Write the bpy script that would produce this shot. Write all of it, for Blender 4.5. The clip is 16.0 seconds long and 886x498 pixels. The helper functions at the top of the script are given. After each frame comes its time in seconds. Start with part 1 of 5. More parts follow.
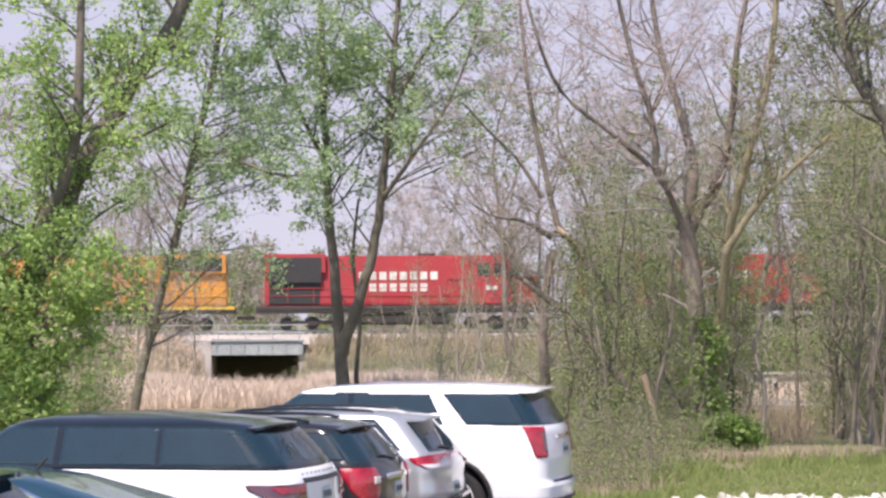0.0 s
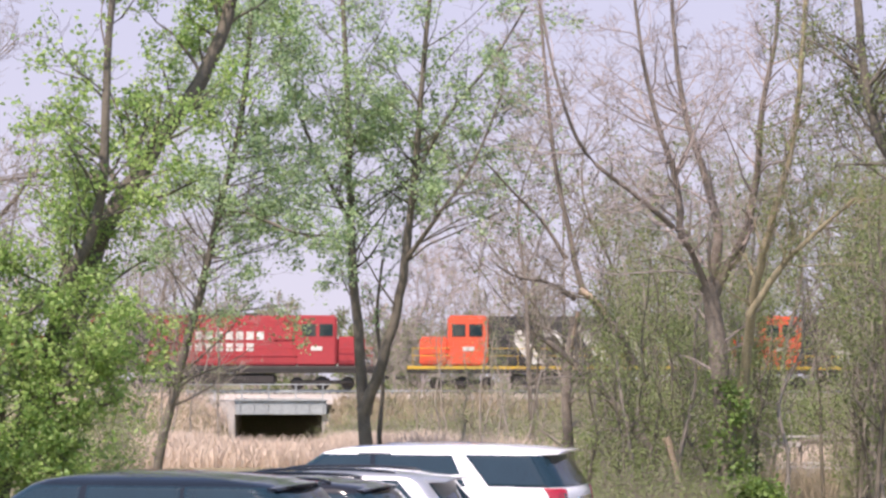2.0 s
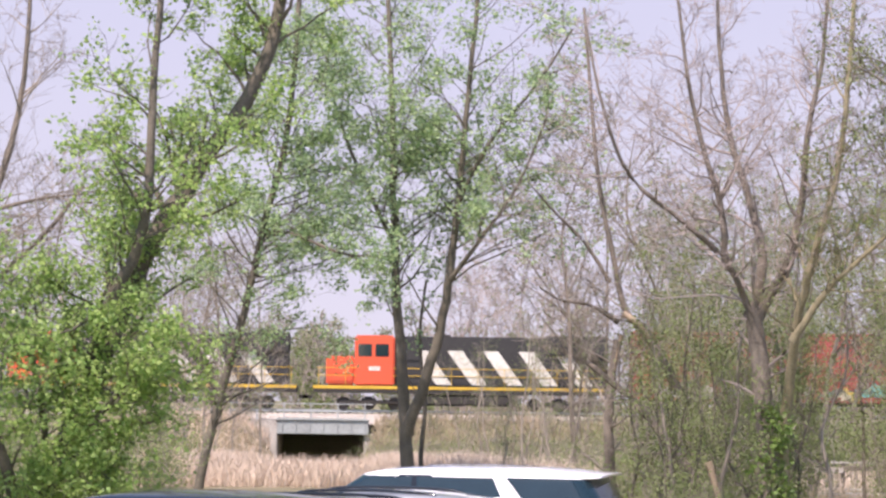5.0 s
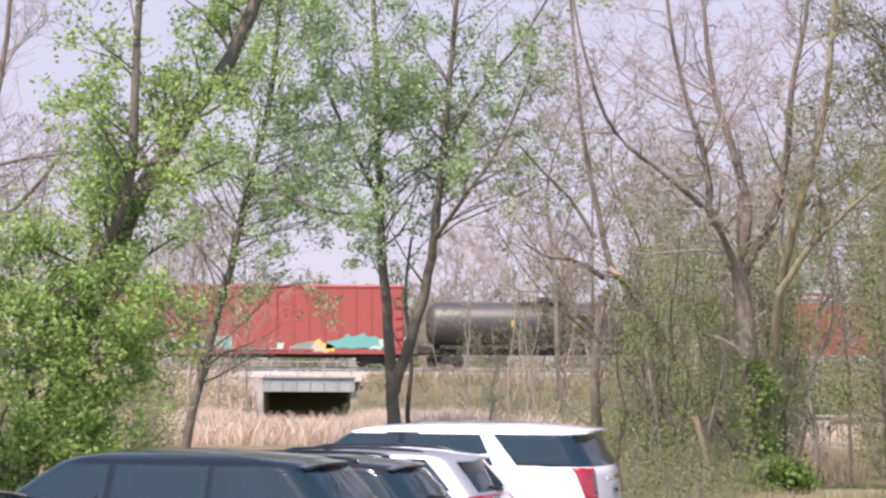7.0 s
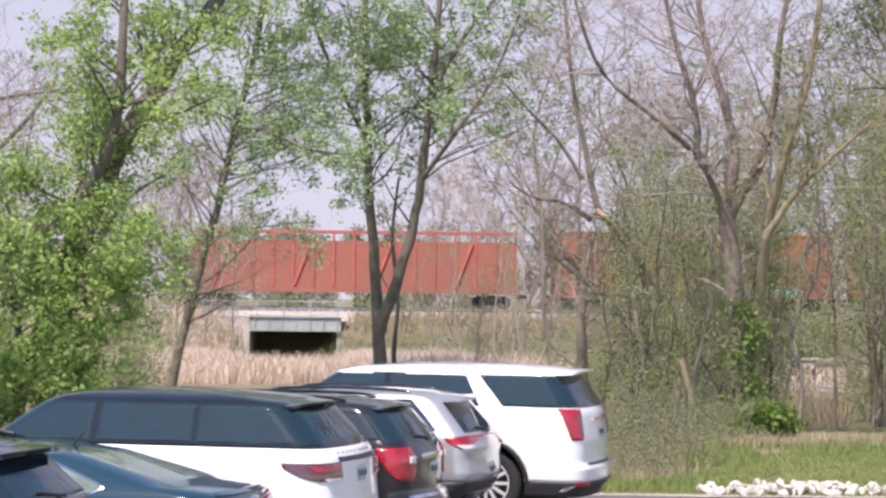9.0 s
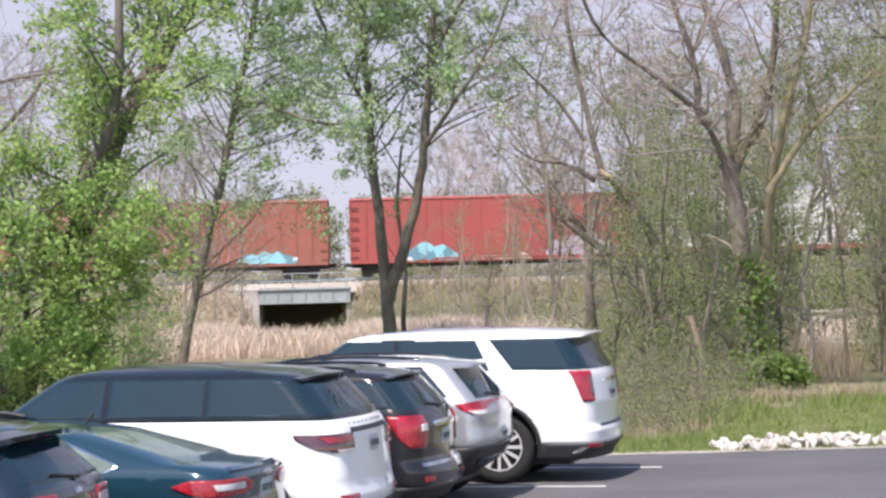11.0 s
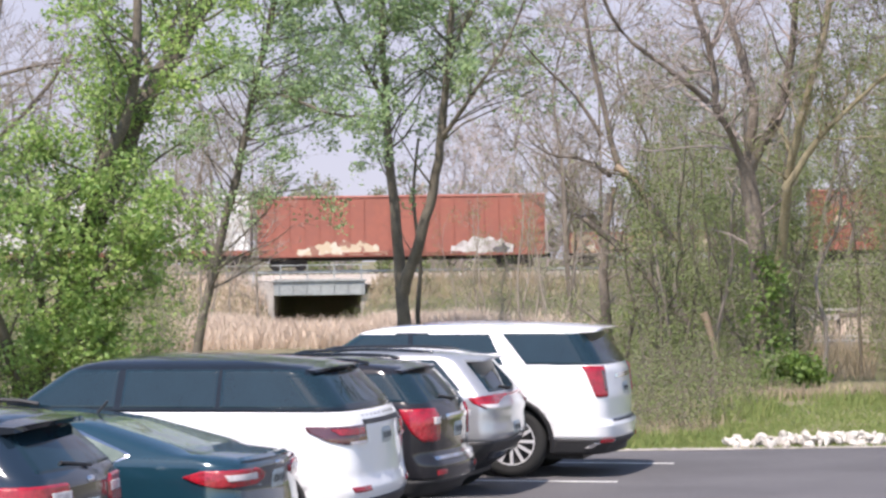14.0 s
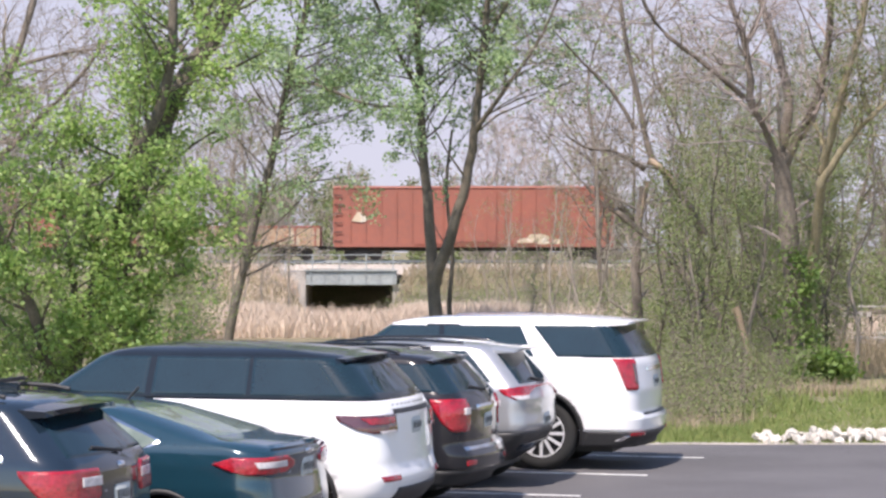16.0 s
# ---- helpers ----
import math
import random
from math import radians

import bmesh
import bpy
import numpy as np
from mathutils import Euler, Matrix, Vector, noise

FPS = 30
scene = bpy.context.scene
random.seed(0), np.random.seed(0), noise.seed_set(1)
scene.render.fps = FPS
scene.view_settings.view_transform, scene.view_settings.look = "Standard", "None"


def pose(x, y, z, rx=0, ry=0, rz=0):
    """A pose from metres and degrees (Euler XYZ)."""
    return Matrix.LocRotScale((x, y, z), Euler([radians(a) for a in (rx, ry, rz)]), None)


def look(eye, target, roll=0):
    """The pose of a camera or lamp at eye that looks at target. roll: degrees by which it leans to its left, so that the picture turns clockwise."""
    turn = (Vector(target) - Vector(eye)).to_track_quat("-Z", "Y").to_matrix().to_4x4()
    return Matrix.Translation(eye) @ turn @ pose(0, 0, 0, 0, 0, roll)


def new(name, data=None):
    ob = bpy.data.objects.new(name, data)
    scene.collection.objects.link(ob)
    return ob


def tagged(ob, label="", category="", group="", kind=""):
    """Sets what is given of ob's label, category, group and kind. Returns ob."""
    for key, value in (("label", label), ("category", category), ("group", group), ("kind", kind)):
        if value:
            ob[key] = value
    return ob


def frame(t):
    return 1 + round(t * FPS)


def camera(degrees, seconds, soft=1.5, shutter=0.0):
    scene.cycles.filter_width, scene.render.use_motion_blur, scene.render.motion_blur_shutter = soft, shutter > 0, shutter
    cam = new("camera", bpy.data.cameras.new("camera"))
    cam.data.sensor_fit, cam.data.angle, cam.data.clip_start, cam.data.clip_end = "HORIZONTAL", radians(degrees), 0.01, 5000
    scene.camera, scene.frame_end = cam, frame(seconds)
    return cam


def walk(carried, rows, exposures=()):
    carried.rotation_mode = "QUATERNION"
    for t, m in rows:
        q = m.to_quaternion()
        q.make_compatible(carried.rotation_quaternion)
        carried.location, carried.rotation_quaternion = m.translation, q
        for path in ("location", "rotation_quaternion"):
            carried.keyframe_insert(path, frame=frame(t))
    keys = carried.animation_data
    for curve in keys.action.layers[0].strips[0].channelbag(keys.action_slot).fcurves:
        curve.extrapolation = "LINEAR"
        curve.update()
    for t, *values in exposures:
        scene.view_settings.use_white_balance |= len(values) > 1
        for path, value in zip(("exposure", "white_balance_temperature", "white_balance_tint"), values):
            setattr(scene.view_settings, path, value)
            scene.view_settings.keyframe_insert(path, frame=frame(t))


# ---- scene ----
LENS = 20.2
cam = camera(LENS, 16.0, soft=2.6)
# seconds, turn to the left, tilt up, lean to the left (degrees), sideways and upward sway (metres)
PATH = [
    (0, -2.179, 1.596, -0.299, -0.038, -0.014),
    (0.5, -2.191, 1.875, -0.338, -0.021, -0.005),
    (1, -1.929, 2.530, -0.117, -0.024, -0.008),
    (1.5, -1.824, 2.831, -0.301, -0.035, 0.001),
    (2, -1.615, 2.988, 0.089, -0.023, -0.008),
    (2.5, -1.106, 3.376, 0.499, -0.027, -0.010),
    (3, -1.024, 3.471, 0.420, -0.036, -0.018),
    (3.5, -0.783, 3.485, 0.284, -0.029, -0.012),
    (4, -0.659, 3.317, 0.655, -0.027, -0.017),
    (4.2, -0.631, 3.473, 0.773, -0.020, -0.010),
    (6.3, -0.243, 3.223, 0.408, -0.018, 0.017),
    (6.5, -0.430, 3.095, 0.037, -0.017, 0.014),
    (7, -0.953, 2.470, 0.288, -0.022, 0.012),
    (7.5, -1.070, 1.791, 0.698, -0.019, 0.006),
    (8, -1.476, 0.964, 0.732, -0.029, 0.006),
    (8.5, -1.453, 0.926, 0.515, -0.029, 0.006),
    (9, -1.271, 1.107, 0.693, -0.033, 0.009),
    (9.2, -2.128, 0.264, 0.026, -0.026, 0.022),
    (11.3, -0.733, 0.346, -1.912, -0.002, 0.008),
    (11.5, 0.134, 0.348, -1.589, -0.006, 0.017),
    (12, 0.530, 0.354, -2.479, 0.001, -0.000),
    (12.5, -0.283, -0.024, -1.649, -0.002, 0.014),
    (13, -0.001, 0.279, -0.925, -0.001, 0.011),
    (13.5, -0.442, 0.540, -0.805, 0.001, 0.011),
    (14, -0.742, 0.190, -0.777, 0.003, 0.010),
    (14.5, -0.380, 0.327, -0.185, 0.004, 0.010),
    (15, 0.136, 0.346, -0.100, 0.003, 0.008),
    (15.5, 0.126, 0.473, 0.030, 0.010, 0.006),
    (16, 0.000, 0.000, 0.000, 0.000, 0.000),
]


def camera_rows():
    rows = []
    for t, yaw, tilt, lean, sway, rise in PATH:
        a, b = radians(yaw), radians(tilt)
        eye = Vector((sway, 0.0, 2.8 + rise))
        way = Vector((-math.sin(a) * math.cos(b), math.cos(a) * math.cos(b), math.sin(b)))
        rows.append((t, look(eye, eye + way * 10, lean)))
    return rows


walk(cam, camera_rows(), [(0, 0.75, 6850, 21), (3, 0.84, 6950, 24), (6.5, 0.85, 6950, 24), (9, 0.78, 6850, 21), (11.5, 0.76, 6700, 16), (16, 0.77, 6800, 18)])

# ---- daylight ----
world = bpy.data.worlds.new("daylight")
scene.world = world
world.use_nodes = True
sky = world.node_tree.nodes.new("ShaderNodeTexSky")
sky.sky_type, sky.sun_disc = "NISHITA", False
TO_SUN = Vector((-0.24, -0.50, 0.83)).normalized()
sky.sun_elevation = math.asin(TO_SUN.z)
sky.sun_rotation = math.atan2(TO_SUN.x, TO_SUN.y)
sky.air_density, sky.dust_density, sky.ozone_density = 1.0, 0.5, 1.0
back = world.node_tree.nodes["Background"]
back.inputs["Strength"].default_value = 0.14
world.node_tree.links.new(sky.outputs[0], back.inputs["Color"])
sun_data = bpy.data.lights.new("sun", "SUN")
sun_data.energy, sun_data.angle, sun_data.color = 4.0, radians(0.6), (1.0, 0.95, 0.88)
sun = new("sun", sun_data)
sun.matrix_world = look((0, 0, 60), Vector((0, 0, 60)) - TO_SUN)


# pale spring haze far beyond everything
def haze_backdrop():
    m = bpy.data.materials.new("haze")
    m.use_nodes = True
    n, l = m.node_tree.nodes, m.node_tree.links
    tc, sep, mr, mix = n.new("ShaderNodeTexCoord"), n.new("ShaderNodeSeparateXYZ"), n.new("ShaderNodeMapRange"), n.new("ShaderNodeMix")
    mix.data_type = "RGBA"
    mix.inputs["A"].default_value, mix.inputs["B"].default_value = (0.53, 0.56, 0.66, 1), (0.42, 0.48, 0.66, 1)
    mr.inputs["From Max"].default_value = 700
    em = n.new("ShaderNodeEmission")
    em.inputs["Strength"].default_value = 0.78
    l.new(tc.outputs["Object"], sep.inputs[0])
    l.new(sep.outputs["Z"], mr.inputs["Value"])
    l.new(mr.outputs["Result"], mix.inputs["Factor"])
    l.new(mix.outputs["Result"], em.inputs["Color"])
    l.new(em.outputs[0], n["Material Output"].inputs["Surface"])
    vs, fs = [], []
    for i in range(33):
        a = radians(-80 + 160 * i / 32)
        x, y = 3000 * math.sin(a), 3000 * math.cos(a)
        vs += [(x, y, -60), (x, y, 1400)]
        if i:
            k = 2 * i
            fs.append((k - 2, k, k + 1, k - 1))
    me = bpy.data.meshes.new("backdrop")
    me.from_pydata(vs, [], fs)
    me.materials.append(m)
    ob = new("backdrop", me)
    tagged(ob, "pale lilac-blue hazy spring sky", "sky", kind="structure")


haze_backdrop()


# ---- materials ----
def material(name, rgb, rough=0.7, metal=0.0, vary=0.0, scale=3.0, fine=40.0, bump=0.0, bump_scale=60.0,
             coat=0.0, second=None, spec=0.5, leafy=0.0, island=False, each=False, glow=0.0):
    """Principled surface whose colour wanders at two scales between rgb and second."""
    m = bpy.data.materials.new(name)
    m.use_nodes = True
    nt = m.node_tree
    n, l = nt.nodes, nt.links
    p = n["Principled BSDF"]
    p.inputs["Roughness"].default_value = rough
    p.inputs["Metallic"].default_value = metal
    p.inputs["Coat Weight"].default_value = coat
    p.inputs["Coat Roughness"].default_value = 0.04
    p.inputs["Specular IOR Level"].default_value = spec
    base = (*rgb, 1)
    if second is None:
        second = tuple(c * (1 - vary) for c in rgb)
    tc = n.new("ShaderNodeTexCoord")
    big = n.new("ShaderNodeTexNoise")
    big.inputs["Scale"].default_value = scale
    big.inputs["Detail"].default_value = 3
    small = n.new("ShaderNodeTexNoise")
    small.inputs["Scale"].default_value = fine
    small.inputs["Detail"].default_value = 4
    l.new(tc.outputs["Object"], big.inputs["Vector"])
    l.new(tc.outputs["Object"], small.inputs["Vector"])
    add = n.new("ShaderNodeMath")
    add.operation = "ADD"
    l.new(big.outputs["Fac"], add.inputs[0])
    l.new(small.outputs["Fac"], add.inputs[1])
    src = add.outputs[0]
    lo, hi = 0.7, 1.3
    if island or each:
        g = n.new("ShaderNodeNewGeometry") if island else n.new("ShaderNodeObjectInfo")
        a2 = n.new("ShaderNodeMath")
        a2.operation = "ADD"
        l.new(src, a2.inputs[0])
        l.new(g.outputs["Random Per Island" if island else "Random"], a2.inputs[1])
        src, lo, hi = a2.outputs[0], 0.9, 2.1
    mr = n.new("ShaderNodeMapRange")
    mr.inputs["From Min"].default_value, mr.inputs["From Max"].default_value = lo, hi
    l.new(src, mr.inputs["Value"])
    mix = n.new("ShaderNodeMix")
    mix.data_type = "RGBA"
    mix.inputs["A"].default_value, mix.inputs["B"].default_value = base, (*second, 1)
    l.new(mr.outputs["Result"], mix.inputs["Factor"])
    l.new(mix.outputs["Result"], p.inputs["Base Color"])
    if bump:
        bn = n.new("ShaderNodeTexNoise")
        bn.inputs["Scale"].default_value = bump_scale
        bn.inputs["Detail"].default_value = 5
        l.new(tc.outputs["Object"], bn.inputs["Vector"])
        b = n.new("ShaderNodeBump")
        b.inputs["Strength"].default_value = bump
        b.inputs["Distance"].default_value = 0.02
        l.new(bn.outputs["Fac"], b.inputs["Height"])
        l.new(b.outputs["Normal"], p.inputs["Normal"])
    if leafy:
        tr = n.new("ShaderNodeBsdfTranslucent")
        l.new(mix.outputs["Result"], tr.inputs["Color"])
        ms = n.new("ShaderNodeMixShader")
        ms.inputs[0].default_value = leafy
        l.new(p.outputs[0], ms.inputs[1])
        l.new(tr.outputs[0], ms.inputs[2])
        l.new(ms.outputs[0], n["Material Output"].inputs["Surface"])
    if glow:
        p.inputs["Emission Color"].default_value = base
        p.inputs["Emission Strength"].default_value = glow
    return m


ASPHALT = material("asphalt", (0.135, 0.130, 0.136), 0.9, vary=0.5, scale=0.35, fine=60, bump=0.4, bump_scale=90)
GROUND = material("meadow", (0.13, 0.14, 0.06), 0.95, second=(0.21, 0.17, 0.11), scale=0.12, fine=6, bump=0.6, bump_scale=8)
GRASS = material("grass", (0.15, 0.23, 0.055), 0.8, second=(0.30, 0.32, 0.12), island=True, leafy=0.3)
REED = material("reed", (0.54, 0.42, 0.33), 0.8, second=(0.72, 0.60, 0.49), island=True, leafy=0.25)
BARK = material("bark", (0.085, 0.075, 0.06), 0.95, second=(0.18, 0.155, 0.12), scale=2.0, fine=25, bump=0.7, bump_scale=25)
BARK_PALE = material("bark_pale", (0.115, 0.095, 0.078), 0.95, second=(0.23, 0.195, 0.16), scale=2.0, fine=25, bump=0.6, bump_scale=25)
BARK_MOSS = material("bark_moss", (0.19, 0.165, 0.10), 0.95, second=(0.33, 0.28, 0.18), scale=2.0, fine=25, bump=0.6, bump_scale=25)
SPLIT = material("split_wood", (0.44, 0.34, 0.25), 0.8, second=(0.28, 0.21, 0.15), scale=4, fine=30)
TWIG = material("twig", (0.20, 0.172, 0.142), 0.95, second=(0.33, 0.285, 0.24), island=True)
DRY = material("dry_stem", (0.24, 0.19, 0.13), 0.95, second=(0.40, 0.33, 0.23), island=True)
LEAF = material("leaf", (0.20, 0.355, 0.09), 0.5, second=(0.45, 0.58, 0.195), island=True, leafy=0.5)
LEAF_YOUNG = material("young_leaf", (0.22, 0.36, 0.16), 0.45, second=(0.46, 0.58, 0.31), island=True, leafy=0.5)
# Pale twigs; the far woods get their distance haze from this lighter colour.
HAZE_TWIG = material("pale_haze_twig", (0.25, 0.205, 0.185), 0.95, second=(0.40, 0.34, 0.315), island=True)
LEAF_OLIVE = material("leaf_olive", (0.13, 0.18, 0.065), 0.6, second=(0.28, 0.33, 0.13), island=True, leafy=0.4)
LEAF_IVY = material("ivy_leaf", (0.085, 0.165, 0.035), 0.5, second=(0.20, 0.30, 0.07), island=True, leafy=0.4)
CONCRETE = material("concrete", (0.54, 0.50, 0.46), 0.9, second=(0.27, 0.25, 0.23), scale=0.5, fine=8, bump=0.3, bump_scale=14)
STEEL = material("galvanised_steel", (0.40, 0.43, 0.43), 0.6, metal=0.3, vary=0.3, scale=0.6, fine=6)
BALLAST = material("ballast", (0.43, 0.39, 0.35), 0.95, vary=0.4, scale=0.6, fine=9, bump=0.8, bump_scale=10)
STONE = material("white_stone", (0.66, 0.63, 0.57), 0.9, second=(0.44, 0.40, 0.35), each=True, bump=0.4, bump_scale=25)
PAINT_LINE = material("line_paint", (0.70, 0.70, 0.68), 0.8, vary=0.5, scale=3, fine=25)
RUBBER = material("rubber", (0.018, 0.018, 0.018), 0.8, vary=0.3)
PLASTIC = material("black_plastic", (0.03, 0.03, 0.032), 0.55, vary=0.3, scale=2)
# Dark tint, with the sky's blue reflection mixed into the base colour.
GLASS = material("tinted_glass", (0.010, 0.027, 0.037), 0.03, spec=0.7, vary=0.2)
CHROME = material("chrome", (0.75, 0.75, 0.76), 0.12, metal=1.0, vary=0.1)
LAMP_RED = material("red_lens", (0.46, 0.006, 0.018), 0.10, spec=0.8, coat=0.6, vary=0.6, scale=9, bump=0.5, bump_scale=22)
LAMP_SMOKED = material("smoked_lens", (0.09, 0.012, 0.014), 0.06, spec=0.8, coat=1.0, vary=0.3, scale=12)
LAMP_CLEAR = material("clear_lens", (0.75, 0.70, 0.70), 0.08, spec=0.8, coat=0.6, vary=0.4, scale=12, bump=0.4, bump_scale=22)


# ---- helpers of shape ----
def mesh_of(name, verts, faces, mats, smooth=False, index=None):
    me = bpy.data.meshes.new(name)
    me.from_pydata(verts, [], faces)
    for m in (mats if isinstance(mats, (list, tuple)) else [mats]):
        me.materials.append(m)
    if smooth:
        me.polygons.foreach_set("use_smooth", [True] * len(me.polygons))
    if index is not None:
        me.polygons.foreach_set("material_index", index)
    me.update()
    return me


def put(name, me, parent=None, label="", at=None):
    ob = new(name, me)
    if parent is not None:
        ob.parent = parent
    if at is not None:
        ob.matrix_basis = at
    if label:
        ob["label"] = label
    return ob


def part(name, bm, mat, parent, label="", smooth=False):
    me = bpy.data.meshes.new(name)
    bm.to_mesh(me)
    bm.free()
    me.materials.append(mat)
    if smooth:
        me.polygons.foreach_set("use_smooth", [True] * len(me.polygons))
    return put(name, me, parent, label)


def box(bm, x0, x1, y0, y1, z0, z1, bevel=0.0):
    m = Matrix.Translation(((x0 + x1) / 2, (y0 + y1) / 2, (z0 + z1) / 2)) @ Matrix.Diagonal((x1 - x0, y1 - y0, z1 - z0, 1))
    vs = bmesh.ops.create_cube(bm, size=1, matrix=m)["verts"]
    if bevel:
        es = list({e for v in vs for e in v.link_edges})
        bmesh.ops.bevel(bm, geom=es, offset=bevel, segments=2, affect="EDGES")
    return bm


def boxed(*a, bevel=0.0):
    return box(bmesh.new(), *a, bevel=bevel)


def rod(bm, a, b, r, n=8, r2=None):
    a, b = Vector(a), Vector(b)
    d = b - a
    m = Matrix.Translation((a + b) / 2) @ d.to_track_quat("Z", "Y").to_matrix().to_4x4()
    bmesh.ops.create_cone(bm, cap_ends=True, segments=n, radius1=r, radius2=r if r2 is None else r2, depth=d.length, matrix=m)
    return bm


def empty(name, m, label, category, group=""):
    ob = new(name)
    ob.empty_display_size = 0.3
    ob.matrix_basis = m
    return tagged(ob, label, category, group)


# ---- trees ----
class Wood:
    """Collects tapering limbs, and the tips on which leaves sit."""

    def __init__(self, seed, far=False):
        self.v, self.f, self.tips, self.rng = [], [], [], random.Random(seed)
        self.bv, self.bf = [], []
        self.far = far

    def limb(self, pts, radii, n=6, main=False):
        vs, fs = (self.v, self.f) if main else (self.bv, self.bf)
        v0 = len(vs)
        pts = [Vector(p) for p in pts]
        for i, p in enumerate(pts):
            d = (pts[min(i + 1, len(pts) - 1)] - pts[max(i - 1, 0)]).normalized()
            a = d.orthogonal().normalized()
            b = d.cross(a)
            for k in range(n):
                t = 2 * math.pi * k / n
                vs.append(tuple(p + (a * math.cos(t) + b * math.sin(t)) * radii[i]))
        for i in range(len(pts) - 1):
            for k in range(n):
                q = v0 + i * n
                fs.append((q + k, q + (k + 1) % n, q + n + (k + 1) % n, q + n + k))

    def path(self, start, way, length, bend=0.25, lift=0.1, steps=5):
        r = self.rng
        pts, d, p = [Vector(start)], Vector(way).normalized(), Vector(start)
        for _ in range(steps):
            d = (d + Vector((r.gauss(0, bend), r.gauss(0, bend), r.gauss(0, bend) + lift))).normalized()
            p = p + d * (length / steps)
            pts.append(p)
        return pts

    def trunk(self, pts, r0, r1, n=9):
        """A trunk through rough points, rounded and slightly crooked."""
        pts = [Vector(p) for p in pts]
        fine = []
        for i in range(len(pts) - 1):
            a, b, c, d = pts[max(i - 1, 0)], pts[i], pts[i + 1], pts[min(i + 2, len(pts) - 1)]
            for k in range(4):
                t = k / 4
                fine.append(0.5 * ((2 * b) + (c - a) * t + (2 * a - 5 * b + 4 * c - d) * t * t + (3 * b - a - 3 * c + d) * t ** 3))
        fine.append(pts[-1])
        w = len(fine) - 1
        rad = [r0 + (r1 - r0) * (i / w) ** 0.9 for i in range(w + 1)]
        rad[0] *= 1.25
        fine = [p + Vector((self.rng.gauss(0, 0.12), self.rng.gauss(0, 0.12), 0)) * q for p, q in zip(fine, rad)]
        self.limb(fine, rad, n, True)
        return fine, rad

    def sprout(self, pts, rad, count, length, levels, first=0.3, spread=1.0, lift=0.15, kids=5, thin=0.55, least=0.006, flat=1.0):
        """Branches off a limb, and branches off those."""
        r = self.rng
        n = len(pts) - 1
        for _ in range(count):
            u = first + (1 - first) * r.random()
            i = min(int(u * n), n - 1)
            p = pts[i].lerp(pts[i + 1], u * n - i)
            along = (pts[i + 1] - pts[i]).normalized()
            side = Vector((r.gauss(0, 1), r.gauss(0, 1) * flat, r.gauss(0, 0.6)))
            side = (side - along * side.dot(along)).normalized()
            way = along * (0.55 + 0.4 * r.random()) + side * spread
            ln = length * (0.55 + 0.7 * r.random()) * (1.1 - 0.45 * u)
            q = max(rad[i] * thin * (0.7 + 0.4 * r.random()), least)
            steps = 5 if levels > 1 else 3
            if self.far:
                steps = (1, 2, 4)[levels - 1]
            b = self.path(p, way, ln, 0.16, lift * 0.4, steps)
            br = [max(q * (1 - 0.8 * k / steps), least * 0.6) for k in range(steps + 1)]
            self.limb(b, br, (6 if levels > 2 else (4 if levels > 1 else 3)) if not self.far else (4 if levels > 2 else 3))
            if levels > 1:
                self.sprout(b, br, kids, ln * 0.52, levels - 1, 0.2, spread, lift, kids, thin, least, flat)
            self.tips.append((b[-1], levels))
            self.tips.append((b[len(b) // 2], levels))


def array_mesh(name, verts, sides, mat):
    """A mesh of loose polygons: verts in rows of one polygon each."""
    verts = np.asarray(verts, dtype=np.float32).reshape(-1, 3)
    count = len(verts) // sides
    me = bpy.data.meshes.new(name)
    me.vertices.add(len(verts))
    me.vertices.foreach_set("co", verts.ravel())
    me.loops.add(len(verts))
    me.loops.foreach_set("vertex_index", np.arange(len(verts), dtype=np.int32))
    me.polygons.add(count)
    me.polygons.foreach_set("loop_start", np.arange(0, len(verts), sides, dtype=np.int32))
    me.materials.append(mat)
    me.update(calc_edges=True)
    return me


def leaf_mesh(name, tips, rng, per_tip, size, spread, mat, keep=1.0, droop=0.3):
    """Folded leaves in small clumps round the tips of the twigs."""
    r = np.random.RandomState(rng.randrange(1 << 30))
    at = np.array([tuple(p) for p, level in tips if level <= 2 and rng.random() < keep] or [(0, 0, -50)], dtype=float)
    c = np.repeat(at, per_tip, axis=0)
    c = c + r.normal(0, 1, c.shape) * spread * np.array((1, 1, 0.8)) - np.array((0, 0, droop * spread))
    a = r.normal(0, 1, c.shape) * np.array((1, 1, 0.6)) - np.array((0, 0, 0.3))
    a /= np.linalg.norm(a, axis=1, keepdims=True)
    b = np.cross(a, r.normal(0, 1, c.shape))
    b /= np.linalg.norm(b, axis=1, keepdims=True) + 1e-9
    s = size * (0.6 + 0.8 * r.random_sample((len(c), 1)))
    fold = np.cross(a, b) * s * 0.18
    quads = np.stack((c, c + a * s * 0.5 + b * s * 0.36 + fold, c + a * s * 1.1, c + a * s * 0.5 - b * s * 0.36 + fold), axis=1)
    return array_mesh(name, quads, 4, mat)


def tree(name, wood, bark, label, category="tree", leaf=None, base=(0, 0, 0), group="", twig=None):
    root = empty(name, Matrix.Identity(4), label, category, group)
    if category == "sapling":
        n = len(wood.v)
        wood.v, wood.f, wood.bf = wood.v + wood.bv, wood.f + [tuple(i + n for i in q) for q in wood.bf], []
    put("trunk", mesh_of("trunk", wood.v or wood.bv, wood.f or wood.bf, bark, smooth=True), root)
    if wood.bf and wood.f:
        put("branching", mesh_of("branching", wood.bv, wood.bf, twig or bark, smooth=True), root)
    if leaf:
        put("crown", leaf, root)
    return root


